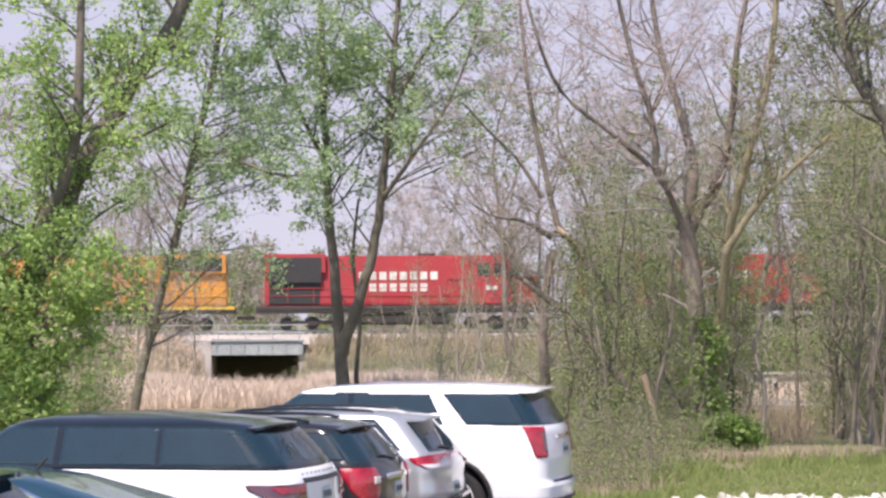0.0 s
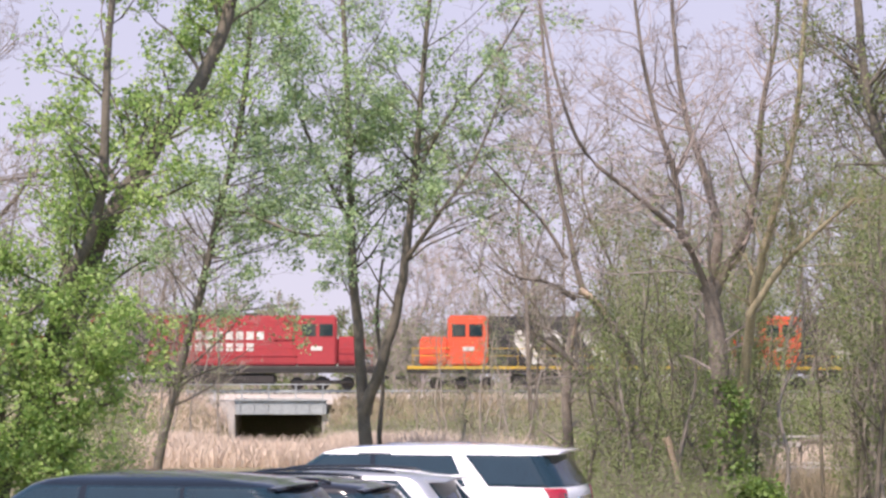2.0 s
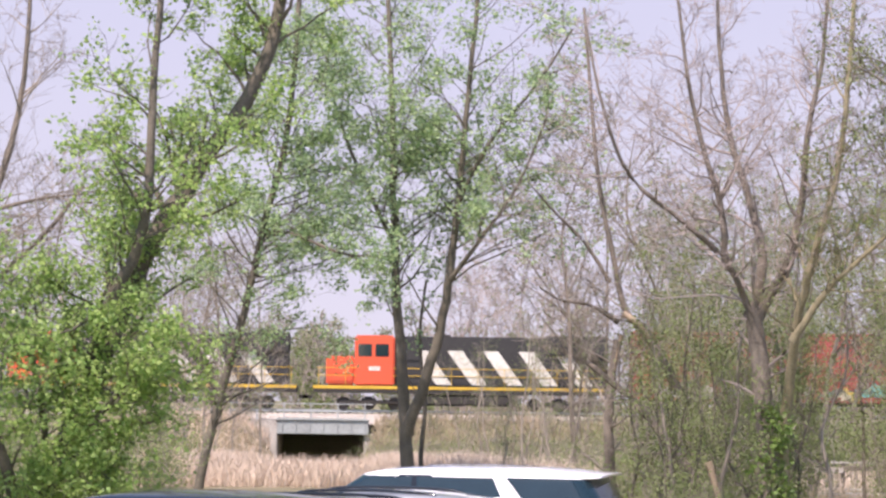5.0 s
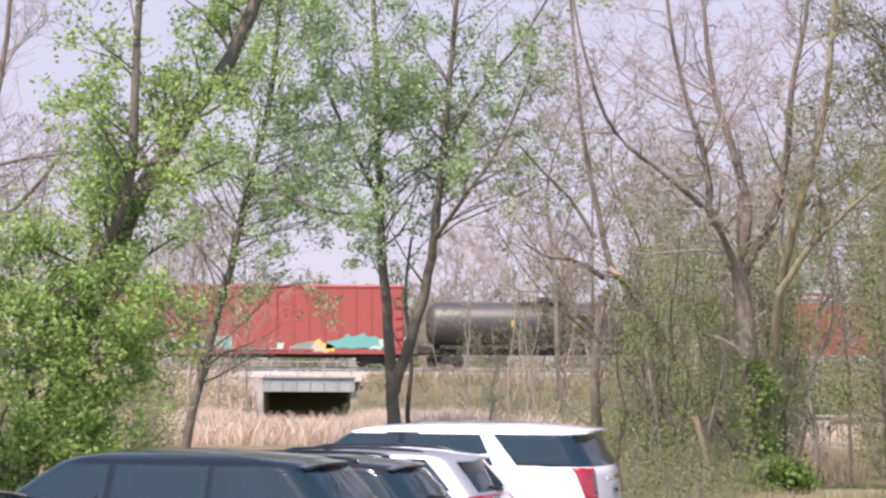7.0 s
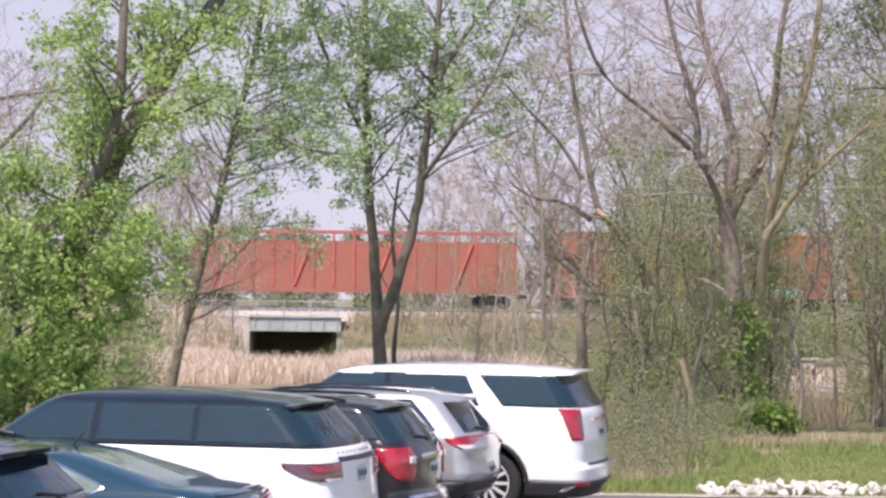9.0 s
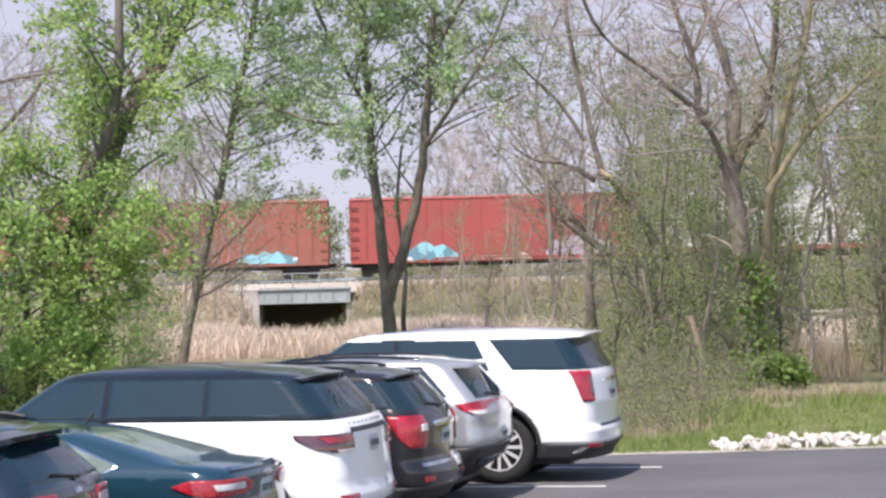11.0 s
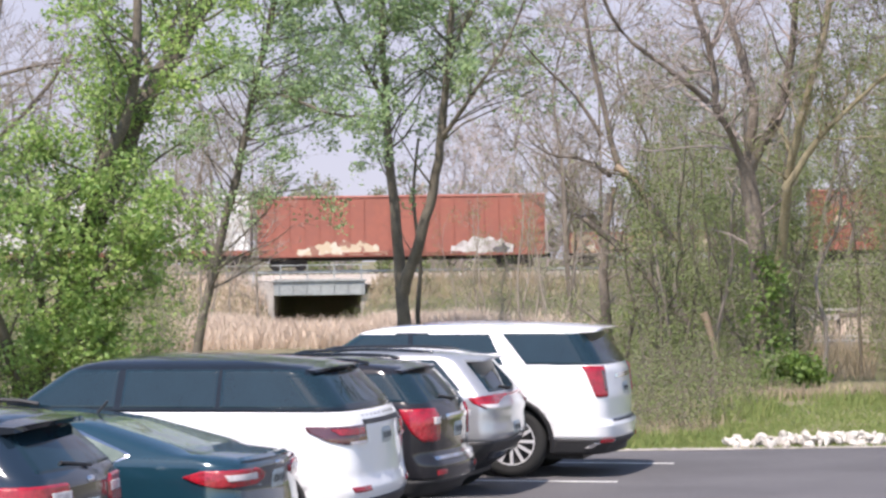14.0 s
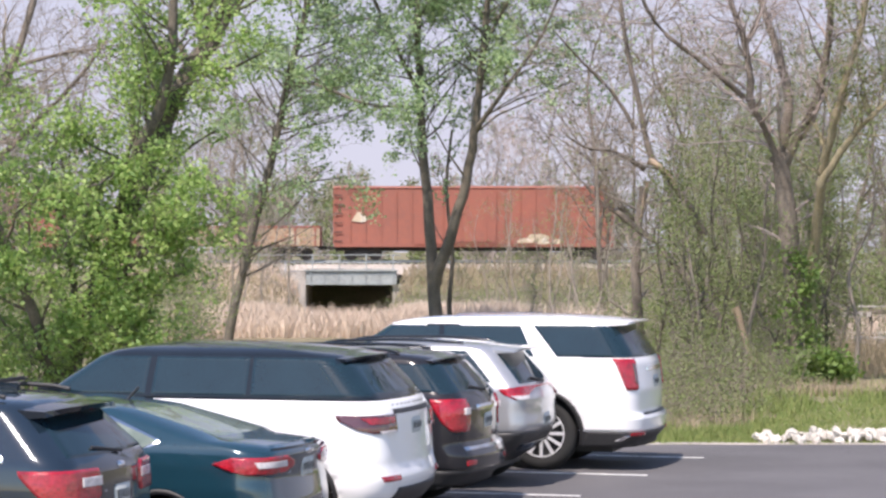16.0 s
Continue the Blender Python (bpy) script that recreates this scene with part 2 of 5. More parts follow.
# ---- ground, parking place, railway bank ----
TRACK_Y, RAIL_Z = 176.5, 2.0


def smooth(a, b, v):
    t = min(max((v - a) / (b - a), 0.0), 1.0)
    return t * t * (3 - 2 * t)


def ground_z(x, y):
    z = 0.28 * smooth(37, 43, y) * smooth(2.0, 7.5, x + (y - 40) * 0.2) * (1 - smooth(46, 60, y))
    z += -1.4 * smooth(88, 150, y)
    dip = smooth(-10.3, -9.5, x) * (1 - smooth(-3.8, -2.6, x)) * (1 - smooth(179.5, 181, y))
    bank = smooth(166, 173.4, y) * (1 - smooth(181, 190, y))
    z += bank * 2.75 * (1 - dip)
    creek = smooth(-0.072, -0.056, x / max(y, 1)) * (1 - smooth(-0.024, -0.012, x / max(y, 1)))
    z += -1.2 * creek * smooth(82, 118, y) * (1 - smooth(179.5, 181, y))
    z += 0.05 * noise.noise((x * 0.25, y * 0.25, 0)) * smooth(36.5, 40, y)
    z += 0.25 * noise.noise((x * 0.05, y * 0.05, 3)) * smooth(60, 90, y)
    return z


def lawn_end(x):
    """How far the mown verge reaches before the thicket's weeds begin."""
    return 36.1 + 6.4 * smooth(2.6, 7.2, x) + 0.35 * math.sin(x * 2.3) + 0.2 * math.sin(x * 5.1)


def ground():
    xs = [-2500, -900, -400, -200, -120] + [-80 + i * 1.0 for i in range(161)] + [120, 200, 400, 900, 2500]
    ys = [-300, -60, -20, 0, 15, 30, 34] + [35 + 0.5 * i for i in range(60)] + [65 + 1.0 * i for i in range(136)] + [210, 230, 260, 320, 450, 800, 1600, 4000]
    vs = [(x, y, ground_z(x, y)) for y in ys for x in xs]
    w = len(xs)
    fs = [(j * w + i, j * w + i + 1, (j + 1) * w + i + 1, (j + 1) * w + i) for j in range(len(ys) - 1) for i in range(w - 1)]
    tagged(put("ground", mesh_of("ground", vs, fs, GROUND, smooth=True)), "dry spring meadow with patchy green and tan grass", "ground", kind="structure")


ground()

# noses point to the far left; the row itself runs aslant
AXIS = radians(164.5)
U, N = Vector((math.cos(AXIS), math.sin(AXIS), 0)), Vector((0.352, 0.936, 0))
FIRST = Vector((2.66, 32.0, 0))


def stall(k, along=0.0, side=0.0):
    """A place in the row of stalls: k stalls from the far end, metres towards the noses."""
    return FIRST - N * (2.74 * k + side) + U * along


def parking():
    bm = boxed(-45, 60, -30, 35.4, -0.2, 0.012)
    tagged(part("pavement", bm, ASPHALT, None), "worn dark grey asphalt of the parking place", "pavement", kind="structure")
    bm = bmesh.new()
    r = random.Random(5)
    edge = [(x * 0.5 - 45, 35.28 + 0.10 * r.random()) for x in range(211)]
    low = [bm.verts.new((x, y, 0.02)) for x, y in edge]
    top = [bm.verts.new((x, y + 0.28 + 0.12 * r.random(), 0.03)) for x, y in edge]
    for i in range(210):
        bm.faces.new((low[i], low[i + 1], top[i + 1], top[i]))
    tagged(part("gravel_edge", bm, BALLAST, None), "crumbled pale gravel along the asphalt edge", "gravel", kind="structure")
    for k in range(-1, 7):
        bm = boxed(-0.35, 5.2, -0.05, 0.05, 0.0, 0.018)
        ob = part("stall_line", bm, PAINT_LINE, None)
        ob.matrix_basis = Matrix.Translation(stall(k + 0.5)) @ pose(0, 0, 0, 0, 0, math.degrees(AXIS))
        tagged(ob, "faded white painted stall line on the asphalt", "line", "stall lines", "structure")


parking()


def bridge():
    """Small railway bridge: concrete abutments, steel girder, handrail."""
    root = empty("railway_bridge", pose(0, 0, 0), "short steel girder railway bridge with concrete abutments and handrail", "bridge")
    x0, x1, y0, y1 = -9.5, -3.5, 172.2, 180.8
    part("abutment", boxed(x0 - 4.0, x0, y0 + 0.3, y1, -2.2, 1.30, bevel=0.05), CONCRETE, root, "pale stained concrete abutment")
    part("abutment", boxed(x1, x1 + 1.2, y0 + 0.3, y1, -2.2, 0.35, bevel=0.05), CONCRETE, root, "pale stained concrete abutment")
    part("wing_wall", boxed(x0 - 0.5, x0, y0 - 0.2, y0 + 0.3, -2.2, 0.35, bevel=0.04), CONCRETE, root)
    part("girder", boxed(x0, x1 + 0.3, y0, y0 + 0.35, 0.30, 1.25, bevel=0.03), STEEL, root, "grey steel edge girder")
    part("girder", boxed(x0, x1 + 0.3, y1 - 0.35, y1, 0.30, 1.25, bevel=0.03), STEEL, root)
    part("flange", boxed(x0 - 0.1, x1 + 0.4, y0 - 0.15, y0 + 0.40, 1.25, 1.36, bevel=0.02), STEEL, root)
    part("deck", boxed(x0, x1, y0 + 0.4, y1 - 0.4, 1.0, 1.45), CONCRETE, root)
    for i in range(7):
        x = x0 + 0.3 + i * 0.95
        part("stiffener", boxed(x, x + 0.06, y0 - 0.1, y0, 0.32, 1.25), STEEL, root)
    for i in range(6):
        x = x0 - 3.3 + i * 1.86
        part("post", boxed(x, x + 0.09, y0 - 0.05, y0 + 0.04, 1.30, 2.45), STEEL, root)
    for z in (1.85, 2.38):
        part("handrail", rod(bmesh.new(), (x0 - 3.6, y0, z), (x1 + 0.6, y0, z), 0.035), STEEL, root)


def track():
    bm = bmesh.new()
    for x0, x1 in ((-340, -9.5), (-3.5, 340), (-9.5, -3.5)):
        vs = [bm.verts.new((x, TRACK_Y + dy, z)) for x in (x0, x1) for dy, z in ((-3.6, 1.0), (-1.9, 1.72), (1.9, 1.72), (3.6, 1.0))]
        for i in range(3):
            bm.faces.new((vs[i], vs[i + 1], vs[i + 5], vs[i + 4]))
    tagged(part("ballast_bed", bm, BALLAST, None), "pale crushed stone ballast under the railway track", "ballast", kind="structure")
    root = empty("railway_track", pose(0, 0, 0), "steel rails on wooden sleepers", "track")
    root["kind"] = "structure"
    for dy in (-0.72, 0.72):
        part("rail", boxed(-340, 340, TRACK_Y + dy - 0.035, TRACK_Y + dy + 0.035, 1.84, 2.0), STEEL, root)
    bm = bmesh.new()
    for i in range(1230):
        x = -338 + i * 0.55
        box(bm, x - 0.11, x + 0.11, TRACK_Y - 1.3, TRACK_Y + 1.3, 1.66, 1.84)
    ob = part("sleepers", bm, BARK, root)
    ob["kind"] = "stuff"


bridge()
track()


# ---- parked cars ----
def curve(table, z):
    """Smoothed reading of a table of (height, value)."""
    if z <= table[0][0]:
        return table[0][1]
    for (a, p), (b, q) in zip(table, table[1:]):
        if z <= b:
            return p + (q - p) * (z - a) / (b - a)
    return table[-1][1]


class Shell:
    """A car's skin: level outlines with a rear, a front and a half width at every height."""

    def __init__(self, rear, nose, half, corner=0.28, bow=0.10):
        self.rear, self.nose, self.half, self.corner, self.bow = rear, nose, half, corner, bow

    def outline(self, z, count=64):
        xr, xf, w = curve(self.rear, z), curve(self.nose, z), curve(self.half, z)
        r = min(self.corner, w * 0.5, (xf - xr) * 0.3)
        pts = [Vector((xr + self.bow * (i / 8) ** 2 * 0.6, (w - r) * i / 8, z)) for i in range(9)]
        x0 = pts[-1].x
        for i in range(1, 9):
            a = math.pi / 2 * i / 8
            pts.append(Vector((x0 + r * 0.9 * (1 - math.cos(a)) + 0.02 * i / 8, w - r + r * math.sin(a), z)))
        xs = pts[-1].x
        xe = xf - r
        for i in range(1, count + 1):
            t = i / count
            y = w * (1 + 0.012 * math.sin(math.pi * t)) - 0.05 * w * t ** 4
            pts.append(Vector((xs + (xe - xs) * t, y, z)))
        ye = pts[-1].y
        for i in range(1, 9):
            a = math.pi / 2 * i / 8
            pts.append(Vector((xe + (r - 0.08) * math.sin(a) + 0.02 * i / 8, ye - r * (1 - math.cos(a)), z)))
        yl = pts[-1].y
        for i in range(1, 5):
            pts.append(Vector((xe + r - 0.06 + 0.06 * i / 4, yl * (1 - i / 4), z)))
        return pts

    def band(self, z0, z1, arches=(), reach=0.0, step=0.035, cap=False):
        rows = max(2, int((z1 - z0) / step))
        zs = [z0 + (z1 - z0) * i / rows for i in range(rows + 1)]
        vs, fs = [], []
        for z in zs:
            half = self.outline(z)
            ring = half + [Vector((p.x, -p.y, p.z)) for p in reversed(half[1:-1])]
            vs += [tuple(p) for p in ring]
        n = len(ring)
        for j in range(rows):
            for i in range(n):
                q = (j * n + i, j * n + (i + 1) % n, (j + 1) * n + (i + 1) % n, (j + 1) * n + i)
                c = sum((Vector(vs[k]) for k in q), Vector()) / 4
                if any(abs(c.y) > 0.55 and (c.x - x) ** 2 + (c.z - z) ** 2 < reach ** 2 for x, z in arches):
                    continue
                fs.append(tuple(reversed(q)))
        if cap:
            fs.append(tuple(range(rows * n + n - 1, rows * n - 1, -1)))
        return vs, fs

    def at(self, s, z):
        """The point s metres round the skin from the middle of the rear, positive to the car's left, and its outward normal."""
        pts = self.outline(z)
        left = abs(s)
        for a, b in zip(pts, pts[1:]):
            d = (b - a).length
            if left <= d:
                break
            left -= d
        p = a.lerp(b, left / d if d else 0)
        t = b - a
        n = Vector((-t.y, t.x, 0)).normalized()
        n.z = 0.15
        if s < 0:
            p, n = Vector((p.x, -p.y, p.z)), Vector((n.x, -n.y, n.z))
        return p, n

    def reach(self, x, z):
        """How far round the skin the left side lies at x."""
        pts = self.outline(z)
        s = 0.0
        for i, (a, b) in enumerate(zip(pts, pts[1:])):
            if i >= 9 and b.x >= x:
                return s + (x - a.x) / max(b.x - a.x, 1e-6) * (b - a).length
            s += (b - a).length
        return s

    def patch(self, rows, side=1, out=0.006, inner=-0.02, nu=30, nv=14, on_side=True):
        """A panel on the skin between (height, from, to) rows; from and to are x on the side, or metres round from the middle of the rear."""
        vs, fs = [], []
        z0, z1 = rows[0][0], rows[-1][0]
        for j in range(nv + 1):
            z = z0 + (z1 - z0) * j / nv
            a, b = curve([(r[0], r[1]) for r in rows], z), curve([(r[0], r[2]) for r in rows], z)
            if on_side:
                a, b = self.reach(a, z), self.reach(b, z)
            for i in range(nu + 1):
                p, n = self.at(side * (a + (b - a) * i / nu), z)
                edge = i in (0, nu) or j in (0, nv)
                vs.append(tuple(p + n * (inner if edge else out)))
        # the rim sits just inside the edge, so that the panel has thickness
        w = nu + 1
        for j in range(nv):
            for i in range(nu):
                q = (j * w + i, j * w + i + 1, (j + 1) * w + i + 1, (j + 1) * w + i)
                fs.append(q if side < 0 else tuple(reversed(q)))
        return vs, fs


ALLOY = material("alloy", (0.72, 0.72, 0.74), 0.32, metal=0.35, vary=0.1)


def wheel(parent, x, y, r, width, rim_mat, spokes=10):
    s = 1 if y > 0 else -1
    w = new("wheel")
    w.parent = parent
    w.matrix_basis = Matrix.Translation((x, y, r)) @ pose(0, 0, 0, -90 * s, 0, 0)
    vs, fs = [], []
    prof = [(r * 0.66, width / 2 - 0.015), (r * 0.80, width / 2), (r * 0.93, width / 2 - 0.01), (r, width / 2 - 0.05), (r, -width / 2 + 0.05), (r * 0.93, -width / 2), (r * 0.66, -width / 2)]
    n = 36
    for q, h in prof:
        vs += [(q * math.cos(2 * math.pi * i / n), q * math.sin(2 * math.pi * i / n), h) for i in range(n)]
    for j in range(len(prof) - 1):
        fs += [(j * n + i, j * n + (i + 1) % n, (j + 1) * n + (i + 1) % n, (j + 1) * n + i) for i in range(n)]
    put("tyre", mesh_of("tyre", vs, fs, RUBBER, smooth=True), w)
    # Black disc in place of the shade behind the spokes.
    bm = bmesh.new()
    bmesh.ops.create_cone(bm, cap_ends=True, segments=32, radius1=r * 0.62, radius2=r * 0.62, depth=0.02, matrix=Matrix.Translation((0, 0, width / 2 - 0.10)))
    part("brake_shade", bm, PLASTIC, w)
    bm = bmesh.new()
    for i in range(spokes):
        a = 2 * math.pi * i / spokes
        m = pose(0, 0, width / 2 - 0.035, 0, 0, math.degrees(a)) @ Matrix.Translation((r * 0.37, 0, 0)) @ Matrix.Diagonal((r * 0.54, r * 0.085, 0.03, 1))
        bmesh.ops.create_cube(bm, size=1, matrix=m)
    bmesh.ops.create_cone(bm, cap_ends=True, segments=20, radius1=r * 0.17, radius2=r * 0.13, depth=0.05, matrix=Matrix.Translation((0, 0, width / 2 - 0.03)))
    for i in range(40):
        a = 2 * math.pi * i / 40
        m = pose(0, 0, width / 2 - 0.03, 0, 0, math.degrees(a)) @ Matrix.Translation((r * 0.645, 0, 0)) @ Matrix.Diagonal((r * 0.05, r * 0.11, 0.03, 1))
        bmesh.ops.create_cube(bm, size=1, matrix=m)
    part("rim", bm, rim_mat, w, "bright spoked alloy rim")
    return w


def car_base(name, k, along, label, category, spec, paint, group="parked cars", side=0.0):
    """Body bands, wheel arches, wheels and glass of a car."""
    root = empty(name, Matrix.Translation(stall(k, along, side)) @ pose(0, 0, 0.012, 0, 0, math.degrees(AXIS)), label, category, group)
    sh = Shell(spec["rear"], spec["nose"], spec["half"], spec.get("corner", 0.28), spec.get("bow", 0.1))
    rw, fw, r = spec["wheels"]
    arches = ((rw, r), (fw, r))
    bands = spec["bands"]
    for i, (nm, z0, z1, mat) in enumerate(bands):
        v, f = sh.band(z0, z1, arches, r * 1.17, cap=i == len(bands) - 1)
        ob = put(nm, mesh_of(nm, v, f, mat, smooth=True), root)
        sol = ob.modifiers.new("thickness", "SOLIDIFY")
        sol.thickness, sol.offset = 0.012, -1
    half = curve(spec["half"], 0.5)
    bm = boxed(0.5, curve(spec["nose"], 0.5) - 0.4, -half + 0.32, half - 0.32, 0.22, 0.9)
    part("underbody", bm, PLASTIC, root)
    for x in (rw, fw):
        for s in (1, -1):
            wheel(root, x, s * (half - 0.155), r, 0.26, spec.get("rim", ALLOY), spec.get("spokes", 10))
            # arch lip
            vs, fs = [], []
            n = 28
            for i in range(n + 1):
                a = -0.25 + (math.pi + 0.5) * i / n
                for q, o in ((1.10, -0.25), (1.10, 0.004), (1.21, 0.012), (1.25, -0.01)):
                    z = max(r + r * q * math.sin(a), 0.26)
                    px = x + r * q * math.cos(a)
                    yy = sh.at(sh.reach(px, z), z)[0].y
                    vs.append((px, s * (yy + o), z))
            for i in range(n):
                fs += [(i * 4 + j, i * 4 + j + 1, i * 4 + j + 5, i * 4 + j + 4) for j in range(3)]
            put("arch_lip", mesh_of("arch_lip", vs, fs, spec.get("lip", PLASTIC), smooth=True), root)
    return root, sh


def panel(root, sh, name, rows, mat, sides=(1,), label="", **kw):
    for s in sides:
        v, f = sh.patch(rows, side=s, **kw)
        put(name, mesh_of(name, v, f, mat, smooth=True), root, label)


def plate(root, sh, z, s0=0.0, tilt=None):
    v, f = sh.patch([(z - 0.078, s0 - 0.155, s0 + 0.155), (z + 0.078, s0 - 0.155, s0 + 0.155)], out=0.016, inner=0.0, on_side=False, nu=6, nv=4)
    ob = put("number_plate", mesh_of("number_plate", v, f, PLATE), root, "pale number plate with unreadable marks")
    for i in range(6):
        c = s0 - 0.115 + i * 0.046
        v, f = sh.patch([(z - 0.035, c - 0.014, c + 0.014), (z + 0.03, c - 0.014, c + 0.014)], out=0.022, inner=0.017, on_side=False, nu=2, nv=2)
        put("mark", mesh_of("mark", v, f, PLASTIC), ob)


def spoiler(root, sh, z, x0, x1, half, mat, drop=0.05):
    vs, fs = [], []
    n = 16
    for i in range(n + 1):
        y = -half + 2 * half * i / n
        e = (abs(y) / half) ** 3
        b = 0.10 * (y / half) ** 2
        vs += [(x0 + b + 0.05 * e, y, z - 0.01 - 0.03 * e), (x1, y, z + 0.035 - 0.05 * e), (x1, y, z - drop - 0.03 * e), (x0 + b + 0.03, y, z - drop * 0.6 - 0.03 * e)]
    for i in range(n):
        q = i * 4
        fs += [(q + j, q + (j + 1) % 4, q + 4 + (j + 1) % 4, q + 4 + j) for j in range(4)]
    fs += [(0, 1, 2, 3), (n * 4 + 3, n * 4 + 2, n * 4 + 1, n * 4)]
    put("spoiler", mesh_of("spoiler", vs, fs, mat), root)


def roof_rail(root, sh, x0, x1, y, z, mat):
    for s in (1, -1):
        w = Wood(1)
        n = 14
        w.limb([(x0 + (x1 - x0) * i / n, s * y, z + 0.045 * math.sin(math.pi * i / n) ** 0.4) for i in range(n + 1)], [0.018] * (n + 1), 8)
        put("roof_rail", mesh_of("roof_rail", w.bv, w.bf, mat, smooth=True), root)


def mirror(root, x, y, z, mat):
    for s in (1, -1):
        bm = boxed(x - 0.08, x + 0.10, s * y - 0.12, s * y + 0.12, z, z + 0.17, bevel=0.04)
        part("wing_mirror", bm, mat, root)


def wiper(root, sh, z, s):
    a, b = sh.at(s, z)[0], sh.at(s + 0.42, z + 0.05)[0]
    bm = rod(bmesh.new(), a + Vector((-0.03, 0, 0.0)), b + Vector((-0.03, 0, 0.0)), 0.014, 6)
    part("rear_wiper", bm, PLASTIC, root)


WHITE = material("white_paint", (0.82, 0.82, 0.82), 0.35, coat=1.0, vary=0.03)
SILVER = material("silver_paint", (0.40, 0.41, 0.43), 0.35, metal=0.5, coat=1.0, vary=0.05)
BLACK = material("black_paint", (0.012, 0.017, 0.024), 0.10, coat=0.25, spec=0.3, vary=0.2)
CHARCOAL = material("charcoal_paint", (0.018, 0.018, 0.021), 0.15, coat=0.5, spec=0.3, vary=0.1)
TEAL = material("dark_teal_paint", (0.010, 0.045, 0.068), 0.15, metal=0.2, coat=1.0, vary=0.1)
NAVY = material("dark_navy_paint", (0.012, 0.024, 0.038), 0.15, metal=0.2, coat=1.0, vary=0.1)
PLATE = material("plate", (0.55, 0.58, 0.55), 0.5, vary=0.25, scale=20)
# Pale patchy colour paints in grazing reflection and the cabin behind the glass.
GLASS_SHEEN = material("painted_sheen_glass", (0.10, 0.13, 0.11), 0.03, spec=0.8, second=(0.19, 0.23, 0.20), scale=2.2, fine=5)


def big_white_suv():
    spec = dict(rear=[(0.35, 0.12), (0.45, 0.02), (0.68, 0.0), (0.72, 0.07), (1.0, 0.06), (1.36, 0.10), (1.84, 0.40), (1.88, 0.46), (1.915, 0.70), (1.94, 1.0)],
                nose=[(0.35, 5.2), (0.5, 5.34), (1.0, 5.30), (1.16, 5.15), (1.24, 4.45), (1.30, 4.28), (1.84, 3.48), (1.90, 3.22), (1.94, 2.5)],
                half=[(0.30, 0.94), (0.5, 1.0), (0.75, 1.03), (1.05, 1.025), (1.38, 0.985), (1.85, 0.84), (1.90, 0.76), (1.94, 0.45)],
                wheels=(1.36, 4.42, 0.46), bands=[("bumper_skirt", 0.30, 0.50, PLASTIC), ("body", 0.50, 1.94, WHITE)], spokes=12)
    root, sh = car_base("large_suv", 0, -0.15, "large white sport utility vehicle parked at the end of the row", "car", spec, WHITE)
    panel(root, sh, "quarter_window", [(1.41, 0.36, 1.15), (1.84, 0.62, 1.52)], GLASS, out=0.014)
    panel(root, sh, "door_window", [(1.40, 1.40, 2.67), (1.84, 1.64, 2.69)], GLASS, sides=(1, -1))
    panel(root, sh, "door_window", [(1.39, 2.68, 4.10), (1.60, 2.68, 3.76), (1.84, 2.70, 3.38)], GLASS, sides=(1, -1))
    panel(root, sh, "quarter_window", [(1.41, 0.36, 1.15), (1.84, 0.62, 1.52)], GLASS, sides=(-1,))
    panel(root, sh, "window_pillar", [(1.40, 2.45, 2.95), (1.84, 2.45, 2.90)], BLACK, sides=(1, -1), out=0.003, inner=-0.001)
    panel(root, sh, "rear_window", [(1.40, -1.50, 1.50), (1.84, -1.36, 1.36)], GLASS, on_side=False, out=0.009, nu=90)
    for s in (1, -1):
        panel(root, sh, "tail_light", [(1.00, 0.86, 1.02), (1.06, 0.83, 1.05), (1.30, 0.82, 1.10), (1.40, 0.80, 1.12), (1.43, 0.62, 1.12)], LAMP_RED, sides=(s,), on_side=False, label="red tail light", out=0.02)
        panel(root, sh, "light_lens", [(1.08, 0.85, 0.90), (1.37, 0.84, 0.90)], LAMP_SMOKED, sides=(s,), on_side=False, out=0.028, nu=6)
    panel(root, sh, "trim_bar", [(1.24, -0.45, 0.45), (1.30, -0.45, 0.45)], CHROME, on_side=False, out=0.02)
    panel(root, sh, "bumper_pad", [(0.70, -0.7, 0.7), (0.735, -0.7, 0.7)], PLASTIC, on_side=False, out=0.01)
    plate(root, sh, 1.10)
    panel(root, sh, "reflector", [(0.44, 0.70, 1.0), (0.49, 0.70, 1.0)], LAMP_RED, sides=(1, -1), on_side=False, out=0.012)
    panel(root, sh, "exhaust_tip", [(0.37, 1.02, 1.12), (0.45, 0.98, 1.06)], CHROME, sides=(1, -1), on_side=False, out=0.025)
    spoiler(root, sh, 1.89, 0.18, 0.80, 0.76, WHITE)
    roof_rail(root, sh, 1.0, 3.0, 0.68, 1.88, CHROME)
    mirror(root, 3.95, 1.13, 1.35, WHITE)


